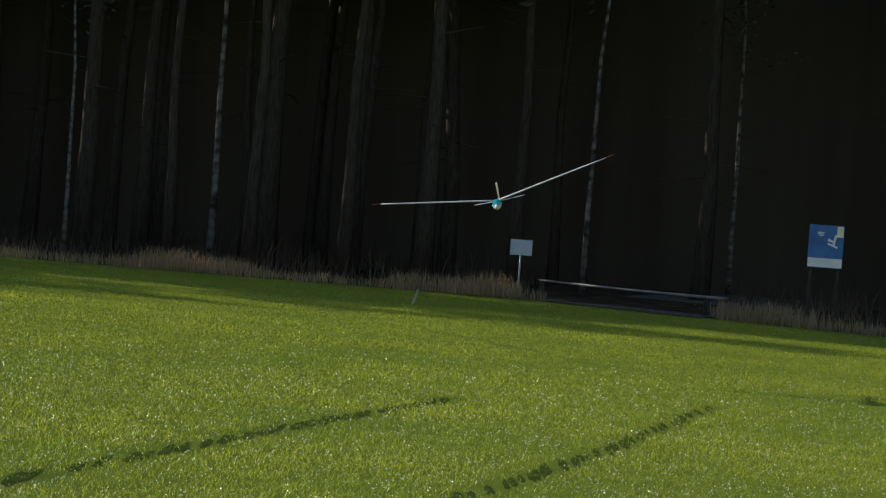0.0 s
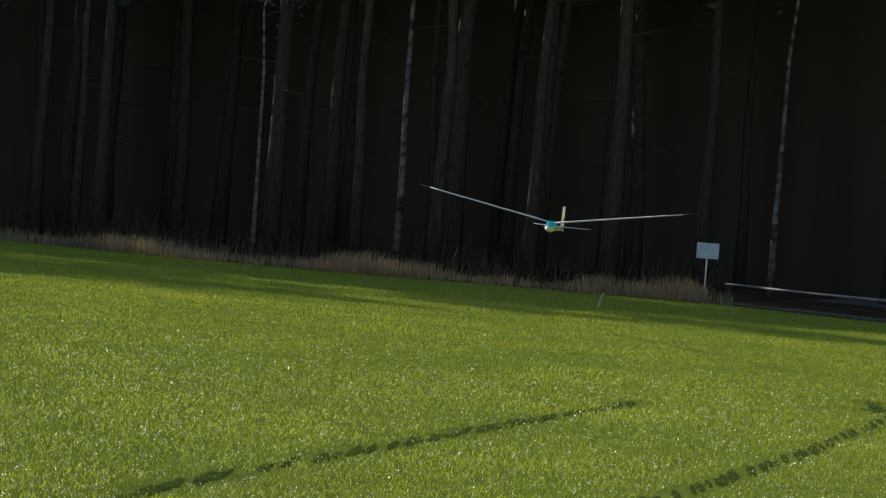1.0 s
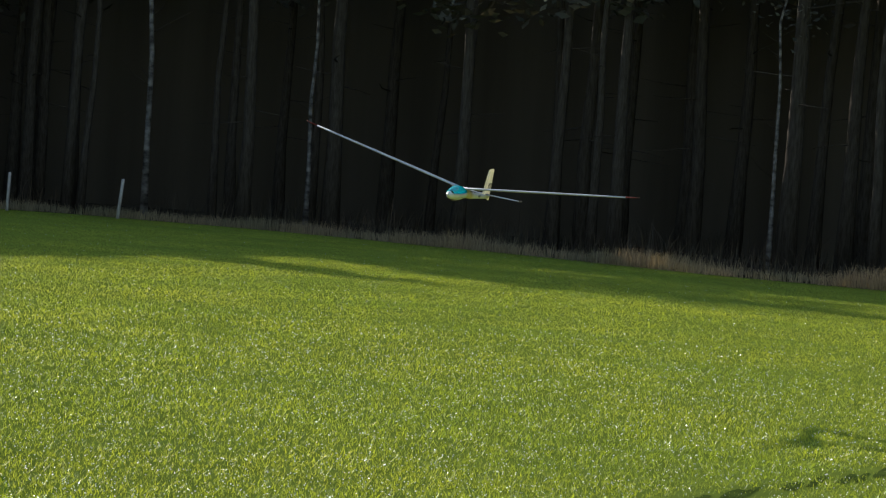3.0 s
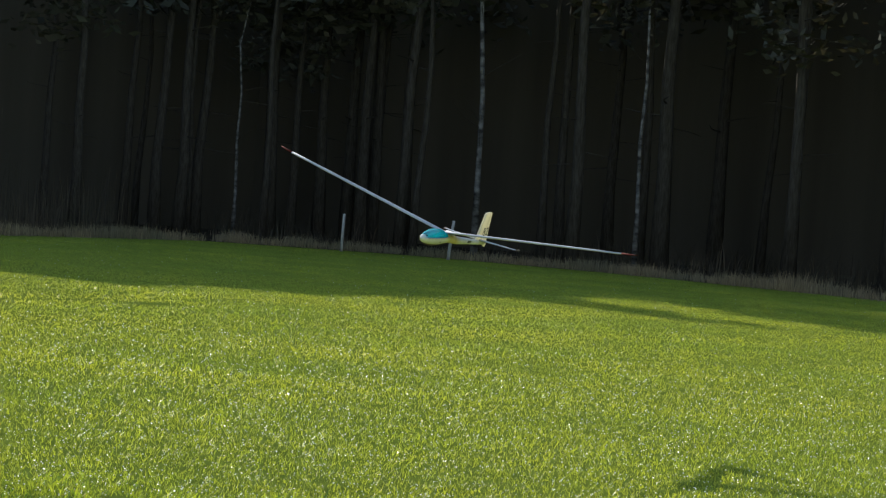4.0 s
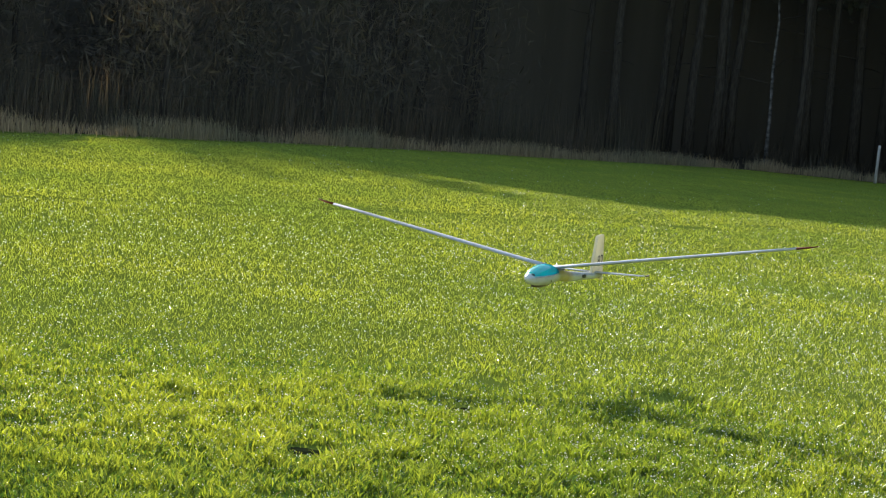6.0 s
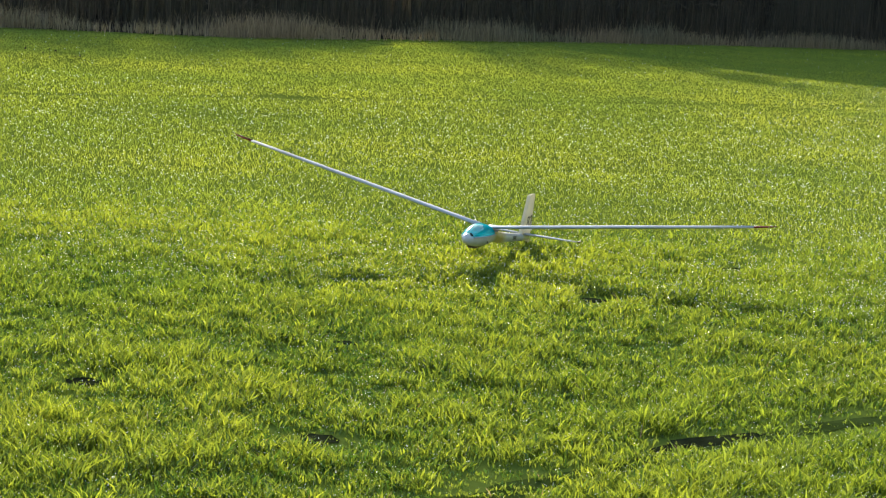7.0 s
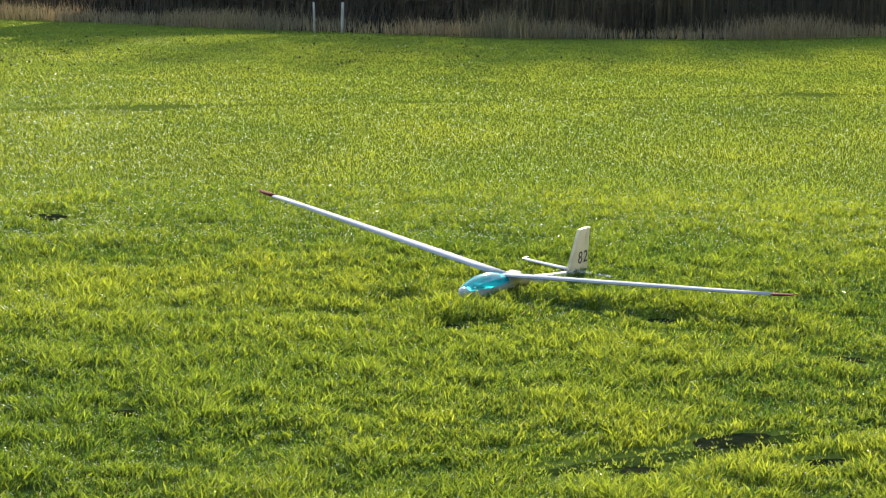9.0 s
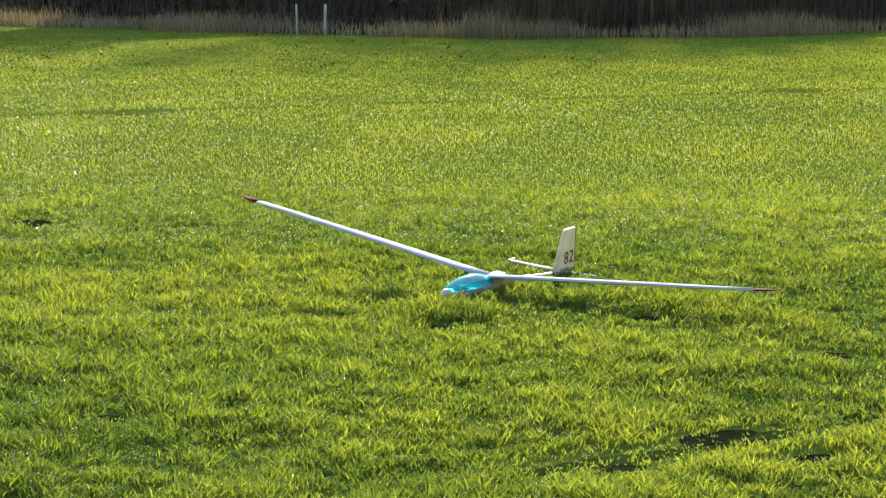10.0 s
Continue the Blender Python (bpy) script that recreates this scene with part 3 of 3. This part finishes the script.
def build_woods():
    rng = random.Random(12)
    kinds = [build_tree(rng, 15.3 + 0.7 * k, 0.14 + 0.03 * k, 8.6 - 0.4 * k, M_BARK, False, "dark tall spruce at the edge of the wood", (0.12, 0.32), 44) for k in range(4)]
    low = [build_tree(rng, 6.2 + 0.8 * k, 0.07 + 0.01 * k, 0.8, M_BARK, False, "leafless brown shrub in a dense thicket, lightened as if hazy", (0.07, 0.22), 62, M_TWIG, 0.07) for k in range(3)]
    birches = [build_tree(rng, 15 + 2 * k, 0.085 + 0.015 * k, 8.0, M_BIRCH, True, "slender pale birch at the dark wood's edge", (0.06, 0.16), 22) for k in range(2)]
    used = {}
    rng = random.Random(41)

    def put(kind, x, y, s=1.0, lean=0.0):
        m = pose(x, y, 0.12, lean, rng.uniform(-1.5, 1.5), rng.uniform(0, 360)) @ Matrix.Scale(s, 4)
        if kind not in used:
            used[kind] = 1
            kind.matrix_basis = m
            return kind
        ob = copy_thing(kind, m)
        ob.scale = (s, s, s)
        return ob

    for k, (x, y, s) in enumerate(((-10.4, 56.1, 0.8), (-6.4, 56.5, 1.0), (3.95, 55.8, 1.0), (8.0, 56.2, 0.75), (-26.8, 61.7, 0.95), (-32.2, 60.6, 1.1), (-41.8, 60.2, 0.8))):
        put(birches[k % 2], x, y, s)
    for x, y, s in ((-2.45, 57.2, 1.1), (7.1, 55.4, 1.2), (-34.6, 60.6, 1.0), (-21.0, 60.3, 0.9), (-16.4, 59.3, 0.9), (-44.2, 37.4, 0.6)):
        put(kinds[rng.randrange(4)], x, y, s)
    # trees added behind the corner to block the low sun and shade the field
    for _ in range(44):
        x, y = rng.uniform(-64, -38), rng.uniform(58, 84)
        put(kinds[rng.randrange(4)], x, y, rng.uniform(0.95, 1.2))
    for x, y, nx, ny, run in along(2.3):
        tall = y > 48 or x > -8
        grow = 0.8 if y < 30 else (1.0 if y < 40 else 1.2)
        if x > 26 or y < -12:
            continue
        for row in range(3 if tall else 4):
            d = 4.0 + row * 4.5 + rng.uniform(-1.8, 1.8)
            px, py = x + nx * d + rng.uniform(-0.8, 0.8), y + ny * d + rng.uniform(-0.8, 0.8)
            if rng.random() < (0.18 if tall else 0.15):
                continue
            if py < 53.5 and -1 < px < 10 or 2.4 < x < 6.5 and row < 2 and y > 40:
                continue
            put(kinds[rng.randrange(4)] if tall else low[rng.randrange(3)], px, py, rng.uniform(0.9, 1.08) * ((0.85 if x < -36 else 1.2) if tall else grow + 0.05 * row))


build_woods()


# ---- signs, barrier, posts ----
def build_sign():
    root = tagged(new("small_sign"), "small pale rectangular sign on a thin steel post", "sign")
    v, f = tube([(0, 0, -0.2), (0, 0, 1.36)], [0.025, 0.025], 10)
    child("post", mesh_from("post", v, f, M_STEEL, True), root, "thin galvanised post")
    part("plate", box(0.52, 0.012, 0.36, 0.004), M_SIGN, root, "pale plate with rounded corners", pose(0, -0.034, 1.20))
    part("rim", box(0.55, 0.008, 0.39, 0.003), M_STEEL, root, "", pose(0, -0.020, 1.20))
    for z in (1.10, 1.30):
        part("clamp", box(0.07, 0.03, 0.03, 0.004), M_STEEL, root, "", pose(0, -0.012, z))
    root.matrix_basis = pose(1.98, 50.4, 0.05, 0, 0, 3)


def build_board():
    root = tagged(new("information_board"), "blue and white printed information board on dark posts", "sign")
    for x in (-0.30, 0.30):
        part("leg", box(0.07, 0.07, 2.3, 0.008), M_DARKWOOD, root, "dark wooden leg", pose(x, 0.06, 1.05))
    part("panel", box(0.76, 0.03, 0.95, 0.006), M_BLUE, root, "blue printed panel", pose(0, 0, 1.82))
    part("lower_band", box(0.75, 0.006, 0.20, 0.002), M_WHITE, root, "white band along the foot", pose(0, -0.019, 1.46))
    part("corner_patch", box(0.14, 0.006, 0.24, 0.002), M_YELLOW, root, "pale yellow corner", pose(0.30, -0.019, 2.16))
    bm = bmesh.new()
    for pts in (((0.0, 0.08), (0.12, 0.02), (0.10, -0.02), (-0.02, 0.02)), ((0.08, -0.10), (0.14, 0.16), (0.19, 0.17), (0.14, -0.08)), ((-0.02, -0.06), (0.20, -0.14), (0.21, -0.10), (0.0, -0.02))):
        vs = [bm.verts.new((x, 0, z)) for x, z in pts]
        bm.faces.new(vs)
        back = [bm.verts.new((x, 0.006, z)) for x, z in pts]
        for i in range(4):
            bm.faces.new((vs[i], back[i], back[(i + 1) % 4], vs[(i + 1) % 4]))
    part("emblem", bm, M_WHITE, root, "white angular printed shape", pose(0.05, -0.022, 1.93))
    for k in range(3):
        part("text_bar", box(0.16 - 0.03 * k, 0.004, 0.018), M_WHITE, root, "", pose(-0.12, -0.018, 2.13 - 0.035 * k))
    root.matrix_basis = pose(8.52, 45.2, 0, 0, 0, -8)


def build_barrier():
    root = tagged(new("track_barrier"), "low grey pole barrier across a forest track", "barrier")
    a, b = Vector((2.5, 50.9, 0.47)), Vector((6.6, 46.5, 0.46))
    v, f = tube([a, a.lerp(b, 0.5) - Vector((0, 0, 0.02)), b], [0.026, 0.030, 0.036], 12)
    child("pole", mesh_from("pole", v, f, M_POLE, True), root, "grey painted pole")
    for p in (a.lerp(b, 0.02), a.lerp(b, 0.9)):
        part("support", box(0.12, 0.12, 0.50, 0.01), M_DARKWOOD, root, "dark wooden support", pose(p.x, p.y, 0.19))
    part("counterweight", box(0.28, 0.2, 0.24, 0.02), M_DARKWOOD, root, "", pose(6.95, 46.2, 0.42, 0, 0, -47))
    part("weight_post", box(0.1, 0.1, 0.42, 0.01), M_DARKWOOD, root, "", pose(6.95, 46.2, 0.12, 0, 0, -47))
    verts = [(2.4, 49.2, 0.02), (5.9, 45.6, 0.02), (11, 55, 0.19), (6.5, 58, 0.19), (20, 72, 0.22), (16, 76, 0.22)]
    me = mesh_from("track", verts, [(0, 1, 2, 3), (3, 2, 4, 5)], M_TRACK)
    tagged(new("track", me), "shaded gravel track leading into the wood", "track", kind="structure")


def build_post(x, y, h, r, lean_x, lean_y, label):
    root = tagged(new("fence_post"), label, "post", "fence posts at the field edge")
    v, f = tube([(0, 0, -0.2), (0, 0, h * 0.5), (0, 0, h - 0.015), (0, 0, h)], [r, r * 0.96, r * 0.92, r * 0.6], 10)
    child("shaft", mesh_from("shaft", v, f, M_POST, True), root)
    part("cap", box(r * 1.5, r * 1.5, 0.012, 0.003), M_DARKWOOD, root, "", pose(0, 0, h + 0.004))
    root.matrix_basis = pose(x, y, 0.1, lean_x, lean_y, 0)


build_sign()
build_board()
build_barrier()
build_post(-35.4, 57.3, 1.15, 0.05, 0, 1, "pale weathered fence post before the dark wood")
build_post(-31.9, 58.3, 1.2, 0.055, 0, 5, "pale weathered fence post leaning slightly")
build_post(-37.4, 11.95, 0.55, 0.025, 0, -6, "short thin pale post in dry verge grass")
build_post(-37.2, 12.5, 0.55, 0.035, 0, 3, "short pale post in dry verge grass")


def build_stake():
    root = tagged(new("marker_stake"), "short pale leaning marker stake in the crop", "stake")
    v, f = tube([(0, 0, -0.1), (0, 0, 0.3), (0, 0, 0.33)], [0.022, 0.02, 0.006], 8)
    child("shaft", mesh_from("shaft", v, f, M_POST, True), root)
    root.matrix_basis = pose(-0.48, 41.2, 0, 0, 16, 0)


build_stake()


def build_clods():
    rng = random.Random(4)
    bm = bmesh.new()
    for _ in range(260):
        x, y = rng.uniform(-38, -25), rng.uniform(2, 13)
        s = rng.uniform(0.008, 0.022)
        m = Matrix.Translation((x, y, s * 0.5)) @ pose(0, 0, 0, rng.uniform(0, 90), rng.uniform(0, 90), rng.uniform(0, 360)) @ Matrix.Diagonal((s * 1.7, s, s * 0.7, 1))
        bmesh.ops.create_icosphere(bm, subdivisions=1, radius=1, matrix=m)
    me = bpy.data.meshes.new("soil_clods")
    bm.to_mesh(me)
    bm.free()
    me.materials.append(M_CLOD)
    tagged(new("soil_clods", me), "dark clods of soil lying in the crop", "soil", kind="stuff")


build_clods()


# ---- the glider; x forward, y to its left wing, z up, from the wing root ----
def aerofoil(n=9):
    up = [(0.0, 0.0), (0.02, 0.030), (0.08, 0.058), (0.2, 0.082), (0.35, 0.088), (0.55, 0.072), (0.75, 0.042), (0.92, 0.014), (1.0, 0.002)]
    dn = [(0.92, -0.006), (0.75, -0.014), (0.5, -0.026), (0.3, -0.034), (0.15, -0.036), (0.05, -0.026), (0.015, -0.014)]
    return up + dn


def lofted(stations, mat, name):
    """stations: leading edge (x, y, z), chord, thickness factor. One closed skin."""
    sec = aerofoil()
    n = len(sec)
    verts, faces = [], []
    for (x, y, z), chord, th in stations:
        verts += [(x - c * chord, y, z + t * chord * th - (c - 0.3) * chord * INCIDENCE) for c, t in sec]
    for i in range(len(stations) - 1):
        for k in range(n):
            a, b = i * n + k, i * n + (k + 1) % n
            faces.append((a, b, b + n, a + n))
    faces += [tuple(range(n)), tuple(range((len(stations) - 1) * n, len(stations) * n))[::-1]]
    me = mesh_from(name, verts, faces, mat, True)
    bm = bmesh.new()
    bm.from_mesh(me)
    bmesh.ops.recalc_face_normals(bm, faces=bm.faces)
    bm.to_mesh(me)
    bm.free()
    return me


HALF, RISE, INCIDENCE = 1.503, 0.252, 0.12
SECTIONS = [(0.502, -0.048, 0.005, 0.005), (0.492, -0.048, 0.016, 0.018), (0.462, -0.047, 0.032, 0.035), (0.42, -0.046, 0.044, 0.047), (0.36, -0.046, 0.055, 0.057), (0.28, -0.046, 0.063, 0.064), (0.17, -0.049, 0.065, 0.066), (0.05, -0.055, 0.058, 0.058),
            (-0.08, -0.066, 0.042, 0.046), (-0.25, -0.086, 0.028, 0.032), (-0.50, -0.111, 0.021, 0.025), (-0.75, -0.135, 0.016, 0.021), (-0.92, -0.150, 0.012, 0.017), (-0.945, -0.152, 0.006, 0.009)]


def loft_rings(rings, mat, name):
    verts, faces = [], []
    n = len(rings[0])
    for r in rings:
        verts += r
    for i in range(len(rings) - 1):
        for k in range(n):
            a, b = i * n + k, i * n + (k + 1) % n
            faces.append((a, b, b + n, a + n))
    faces += [tuple(range(n))[::-1], tuple(range((len(rings) - 1) * n, len(rings) * n))]
    return mesh_from(name, verts, faces, mat, True)


def build_glider():
    root = tagged(new("model_glider"), "white model glider with a teal canopy and dark red wing tips", "model glider")
    rings = []
    for x, zc, hw, hh in SECTIONS:
        ring = []
        if x > -0.2:
            x, zc, hw, hh = (x * 0.93 if x > 0 else x), zc + 0.011 + 0.034 * max(0.0, x - 0.15), hw * 0.84, hh * 0.84
        deck = 0.05 < x < 0.40
        for k in range(20):
            a = 2 * math.pi * k / 20
            z = math.sin(a) * hh
            if deck:
                z = min(z, 0.1 * hh)
            ring.append((x, math.cos(a) * hw, zc + z))
        rings.append(ring)
    fuse = child("fuselage", loft_rings(rings, M_FUSE, "fuselage"), root, "glossy white fuselage, yellowed behind the cockpit")
    # canopy bubble
    cv = []
    for x, zc, hw, hh in ((0.440, -0.040, 0.0385, 0.030), (0.41, -0.041, 0.0470, 0.043), (0.36, -0.042, 0.0555, 0.058), (0.30, -0.042, 0.0625, 0.070), (0.23, -0.043, 0.0660, 0.075), (0.16, -0.044, 0.0655, 0.072), (0.10, -0.045, 0.062, 0.062), (0.045, -0.046, 0.0585, 0.048)):
        x, zc, hw, hh = x * 0.93, zc + 0.011 + 0.034 * max(0.0, x - 0.15), hw * 0.85, hh * 0.85
        cv.append([(x, math.cos(a) * hw * 1.01, zc + math.sin(a) * hh) for a in [math.pi * (k / 12) for k in range(13)]])
    verts = [p for r in cv for p in r]
    faces = [(i * 13 + k, i * 13 + k + 1, (i + 1) * 13 + k + 1, (i + 1) * 13 + k) for i in range(len(cv) - 1) for k in range(12)]
    canopy = child("canopy", mesh_from("canopy", verts, faces, M_CANOPY, True), root, "transparent teal plastic canopy")
    for side in (-1, 1):
        pts = [(r[0 if side > 0 else 12][0], r[0 if side > 0 else 12][1] * 1.01, r[0][2] + 0.002) for r in cv]
        v, f = tube(pts, [0.0035] * len(pts), 6)
        child("canopy_rail", mesh_from("canopy_rail", v, f, M_FILM, True), canopy)
    part("instrument_hood", box(0.055, 0.058, 0.04, 0.010), M_HINGE, root, "", pose(0.285, 0, -0.026))
    part("seat_back", box(0.025, 0.066, 0.07, 0.010), M_FILM, root, "", pose(0.10, 0, -0.028, 0, -15, 0))
    # shoulder fairing between the wings
    part("wing_fairing", box(0.20, 0.085, 0.034, 0.016), M_FILM, root, "white fairing over the wing joint", pose(-0.035, 0, -0.024), smooth=True)
    wings = []
    for side, nm in ((1, "left_wing"), (-1, "right_wing")):
        st = []
        for s, lead, chord in ((0.0, 0.055, 0.165), (0.12, 0.055, 0.163), (0.5, 0.051, 0.150), (0.8, 0.045, 0.126), (0.924, 0.0395, 0.110)):
            st.append(((lead, side * HALF * s, RISE * s), chord, 1.0))
        wing = child(nm, lofted(st, M_FILM, nm), root, "long white film-covered wing")
        tip = [((0.0395, side * HALF * 0.925, RISE * 0.925), 0.110, 1.02), ((0.033, side * HALF * 0.965, RISE * 0.966), 0.098, 0.95), ((0.020, side * HALF * 0.985, RISE * 0.99), 0.074, 0.8), ((0.003, side * HALF, RISE * 1.02), 0.038, 0.5)]
        child("wing_tip", lofted(tip, M_TIP, "wing_tip"), wing, "dark red painted wing tip")
        # aileron along the outer trailing edge, set off by a slit
        y0, y1 = HALF * 0.52, HALF * 0.90
        verts = []
        for y, lead, chord in ((y0, 0.051, 0.149), (y1, 0.041, 0.114)):
            z = RISE * y / HALF
            for c, t in ((0.76, 0.0405), (1.003, 0.004), (1.003, -0.001), (0.76, -0.0165)):
                verts.append((lead - c * chord, side * y, z + t * chord * 1.12 - (c - 0.3) * chord * INCIDENCE))
        child("aileron", mesh_from("aileron", verts, [(0, 1, 5, 4), (1, 2, 6, 5), (2, 3, 7, 6), (3, 0, 4, 7), (0, 3, 2, 1), (4, 5, 6, 7)], M_FILM), wing)
        wings.append(wing)
    # fin and rudder
    def slab(pts, half, mat, name, parent, label=""):
        verts = [(x, half, z) for x, z in pts] + [(x, -half, z) for x, z in pts]
        n = len(pts)
        faces = [tuple(range(n)), tuple(range(n, 2 * n))[::-1]] + [(i, n + i, n + (i + 1) % n, (i + 1) % n) for i in range(n)]
        me = mesh_from(name, verts, faces, mat)
        bm = bmesh.new()
        bm.from_mesh(me)
        bmesh.ops.recalc_face_normals(bm, faces=bm.faces)
        bmesh.ops.bevel(bm, geom=bm.edges[:], offset=min(half * 0.7, 0.004), segments=2, affect="EDGES")
        bm.to_mesh(me)
        bm.free()
        return child(name, me, parent, label)

    fin = slab([(-0.712, -0.128), (-0.800, 0.092), (-0.812, 0.103), (-0.888, 0.105), (-0.868, -0.145)], 0.009, M_CREAM, "fin", root, "cream tail fin")
    rud = slab([(-0.871, -0.150), (-0.891, 0.105), (-0.938, 0.102), (-0.957, -0.178), (-0.940, -0.186), (-0.890, -0.172)], 0.007, M_CREAM, "rudder", root, "cream rudder with a dark trailing edge")
    slab([(-0.939, 0.101), (-0.947, 0.100), (-0.965, -0.176), (-0.958, -0.178)], 0.005, M_HINGE, "trailing_edge", rud, "dark brown trailing edge")
    for side in (1, -1):
        for digit, x, par in (("8", -0.842, fin), ("2", -0.905, rud)):
            cu = bpy.data.curves.new("digit", "FONT")
            cu.body, cu.size, cu.extrude, cu.align_x = digit, 0.095, 0.0006, "CENTER"
            tmp = new("digit_source", cu)
            bpy.context.view_layer.update()
            me = bpy.data.meshes.new_from_object(tmp.evaluated_get(bpy.context.evaluated_depsgraph_get()))
            bpy.data.objects.remove(tmp)
            me.materials.clear()
            me.materials.append(M_INK)
            xx = x if side > 0 else (-0.905 if digit == "8" else -0.842)
            child("digit", me, fin if xx > -0.88 else rud, "black numeral", pose(xx, side * 0.0102, -0.085, 90, 0, 180 if side > 0 else 0) @ Matrix.Diagonal((1.15, 1, 1, 1)))
        for k in range(3):
            part("text_bar", box(0.022, 0.0015, 0.020), M_INK, fuse, "black lettering, unreadable", pose(-0.50 - 0.028 * k, side * (0.0213 - 0.0006 * k), -0.111 - 0.0024 * k, 0, -5, 0))
    # tailplane
    for side, nm in ((1, "left_tailplane"), (-1, "right_tailplane")):
        st = [((-0.770, 0.0, -0.122), 0.130, 0.8), ((-0.774, side * 0.10, -0.121), 0.124, 0.8), ((-0.800, side * 0.297, -0.118), 0.088, 0.8), ((-0.825, side * 0.316, -0.117), 0.05, 0.5)]
        tp = child(nm, lofted(st, M_FILM, nm), root, "white half of the tailplane")
        cap = [(-0.815, 0.3165), (-0.880, 0.3165), (-0.878, 0.326), (-0.825, 0.326)]
        verts = [(x, side * y, z) for z in (-0.112, -0.121) for x, y in cap]
        child("tip_cap", mesh_from("tip_cap", verts, [(0, 1, 2, 3), (7, 6, 5, 4), (0, 4, 5, 1), (1, 5, 6, 2), (2, 6, 7, 3), (3, 7, 4, 0)], M_HINGE), tp, "dark tip of the tailplane")
    # landing skid and nose hook
    v, f = tube([(0.37, 0, -0.074), (0.23, 0, -0.091), (0.09, 0, -0.093), (-0.03, 0, -0.089)], [0.006, 0.008, 0.008, 0.005], 8)
    child("skid", mesh_from("skid", v, f, M_HINGE, True), root, "dark landing skid")
    part("air_intake", box(0.012, 0.004, 0.010, 0.002), M_INK, fuse, "", pose(0.19, 0.0525, -0.060))
    part("air_intake", box(0.012, 0.004, 0.010, 0.002), M_INK, fuse, "", pose(0.19, -0.0525, -0.060))
    return root, wings


glider, (left_wing, right_wing) = build_glider()
glider.scale = (1.033, 1.033, 1.033)

FLIGHT = [
    (0.0, 0.674, 25.457, 1.993, -91.6, 8.5, 16.1),
    (0.5, 0.010, 24.231, 1.705, -89.0, 6.2, 5.7),
    (1.0, -0.819, 22.851, 1.627, -95.0, 5.3, -1.9),
    (1.5, -1.643, 21.672, 1.773, -103.1, 5.3, 4.2),
    (2.0, -2.730, 20.232, 1.930, -101.7, 7.0, 10.9),
    (2.5, -4.060, 18.627, 1.841, -93.9, 6.3, 8.4),
    (3.0, -5.901, 16.940, 1.661, -86.1, 5.4, -8.9),
    (3.1, -6.137, 16.645, 1.659, -85.8, 5.9, -11.5),
    (4.5, -8.004, 12.493, 1.247, -79.6, 3.8, -11.4),
    (5.0, -7.815, 11.035, 1.072, -75.6, 3.9, -7.5),
    (5.2, -7.698, 10.527, 0.987, -75.2, 4.4, -3.4),
    (6.5, -7.233, 6.960, 0.413, -59.7, 3.0, 1.8),
    (7.0, -7.002, 5.381, 0.228, -54.4, -0.7, -4.4),
    (7.5, -6.699, 4.210, 0.126, -56.0, 1.0, -3.2),
    (8.0, -6.587, 2.943, 0.105, -58.1, 1.6, -3.8),
    (8.5, -6.289, 1.887, 0.103, -55.1, 1.0, -6.5),
    (9.0, -6.079, 1.533, 0.110, -53.4, 1.8, -5.4),
    (9.5, -6.048, 1.520, 0.114, -53.5, 1.4, -4.9),
    (10.0, -6.058, 1.518, 0.109, -54.1, 1.7, -4.9),
]


def motions():
    walk(glider, [(t, pose(x, y, z, roll, pitch, yaw)) for t, x, y, z, yaw, pitch, roll in FLIGHT])
    # the wings bend upwards in flight and sink back when the lift is gone
    for wing, side in ((left_wing, 1), (right_wing, -1)):
        walk(wing, [(t, pose(0, 0, -0.012, side * a, 0, 0)) for t, a in ((0.0, 0.45), (7.2, 0.45), (7.6, 0.15), (8.0, -2.4), (8.5, -2.6), (10.0, -2.6))])


motions()
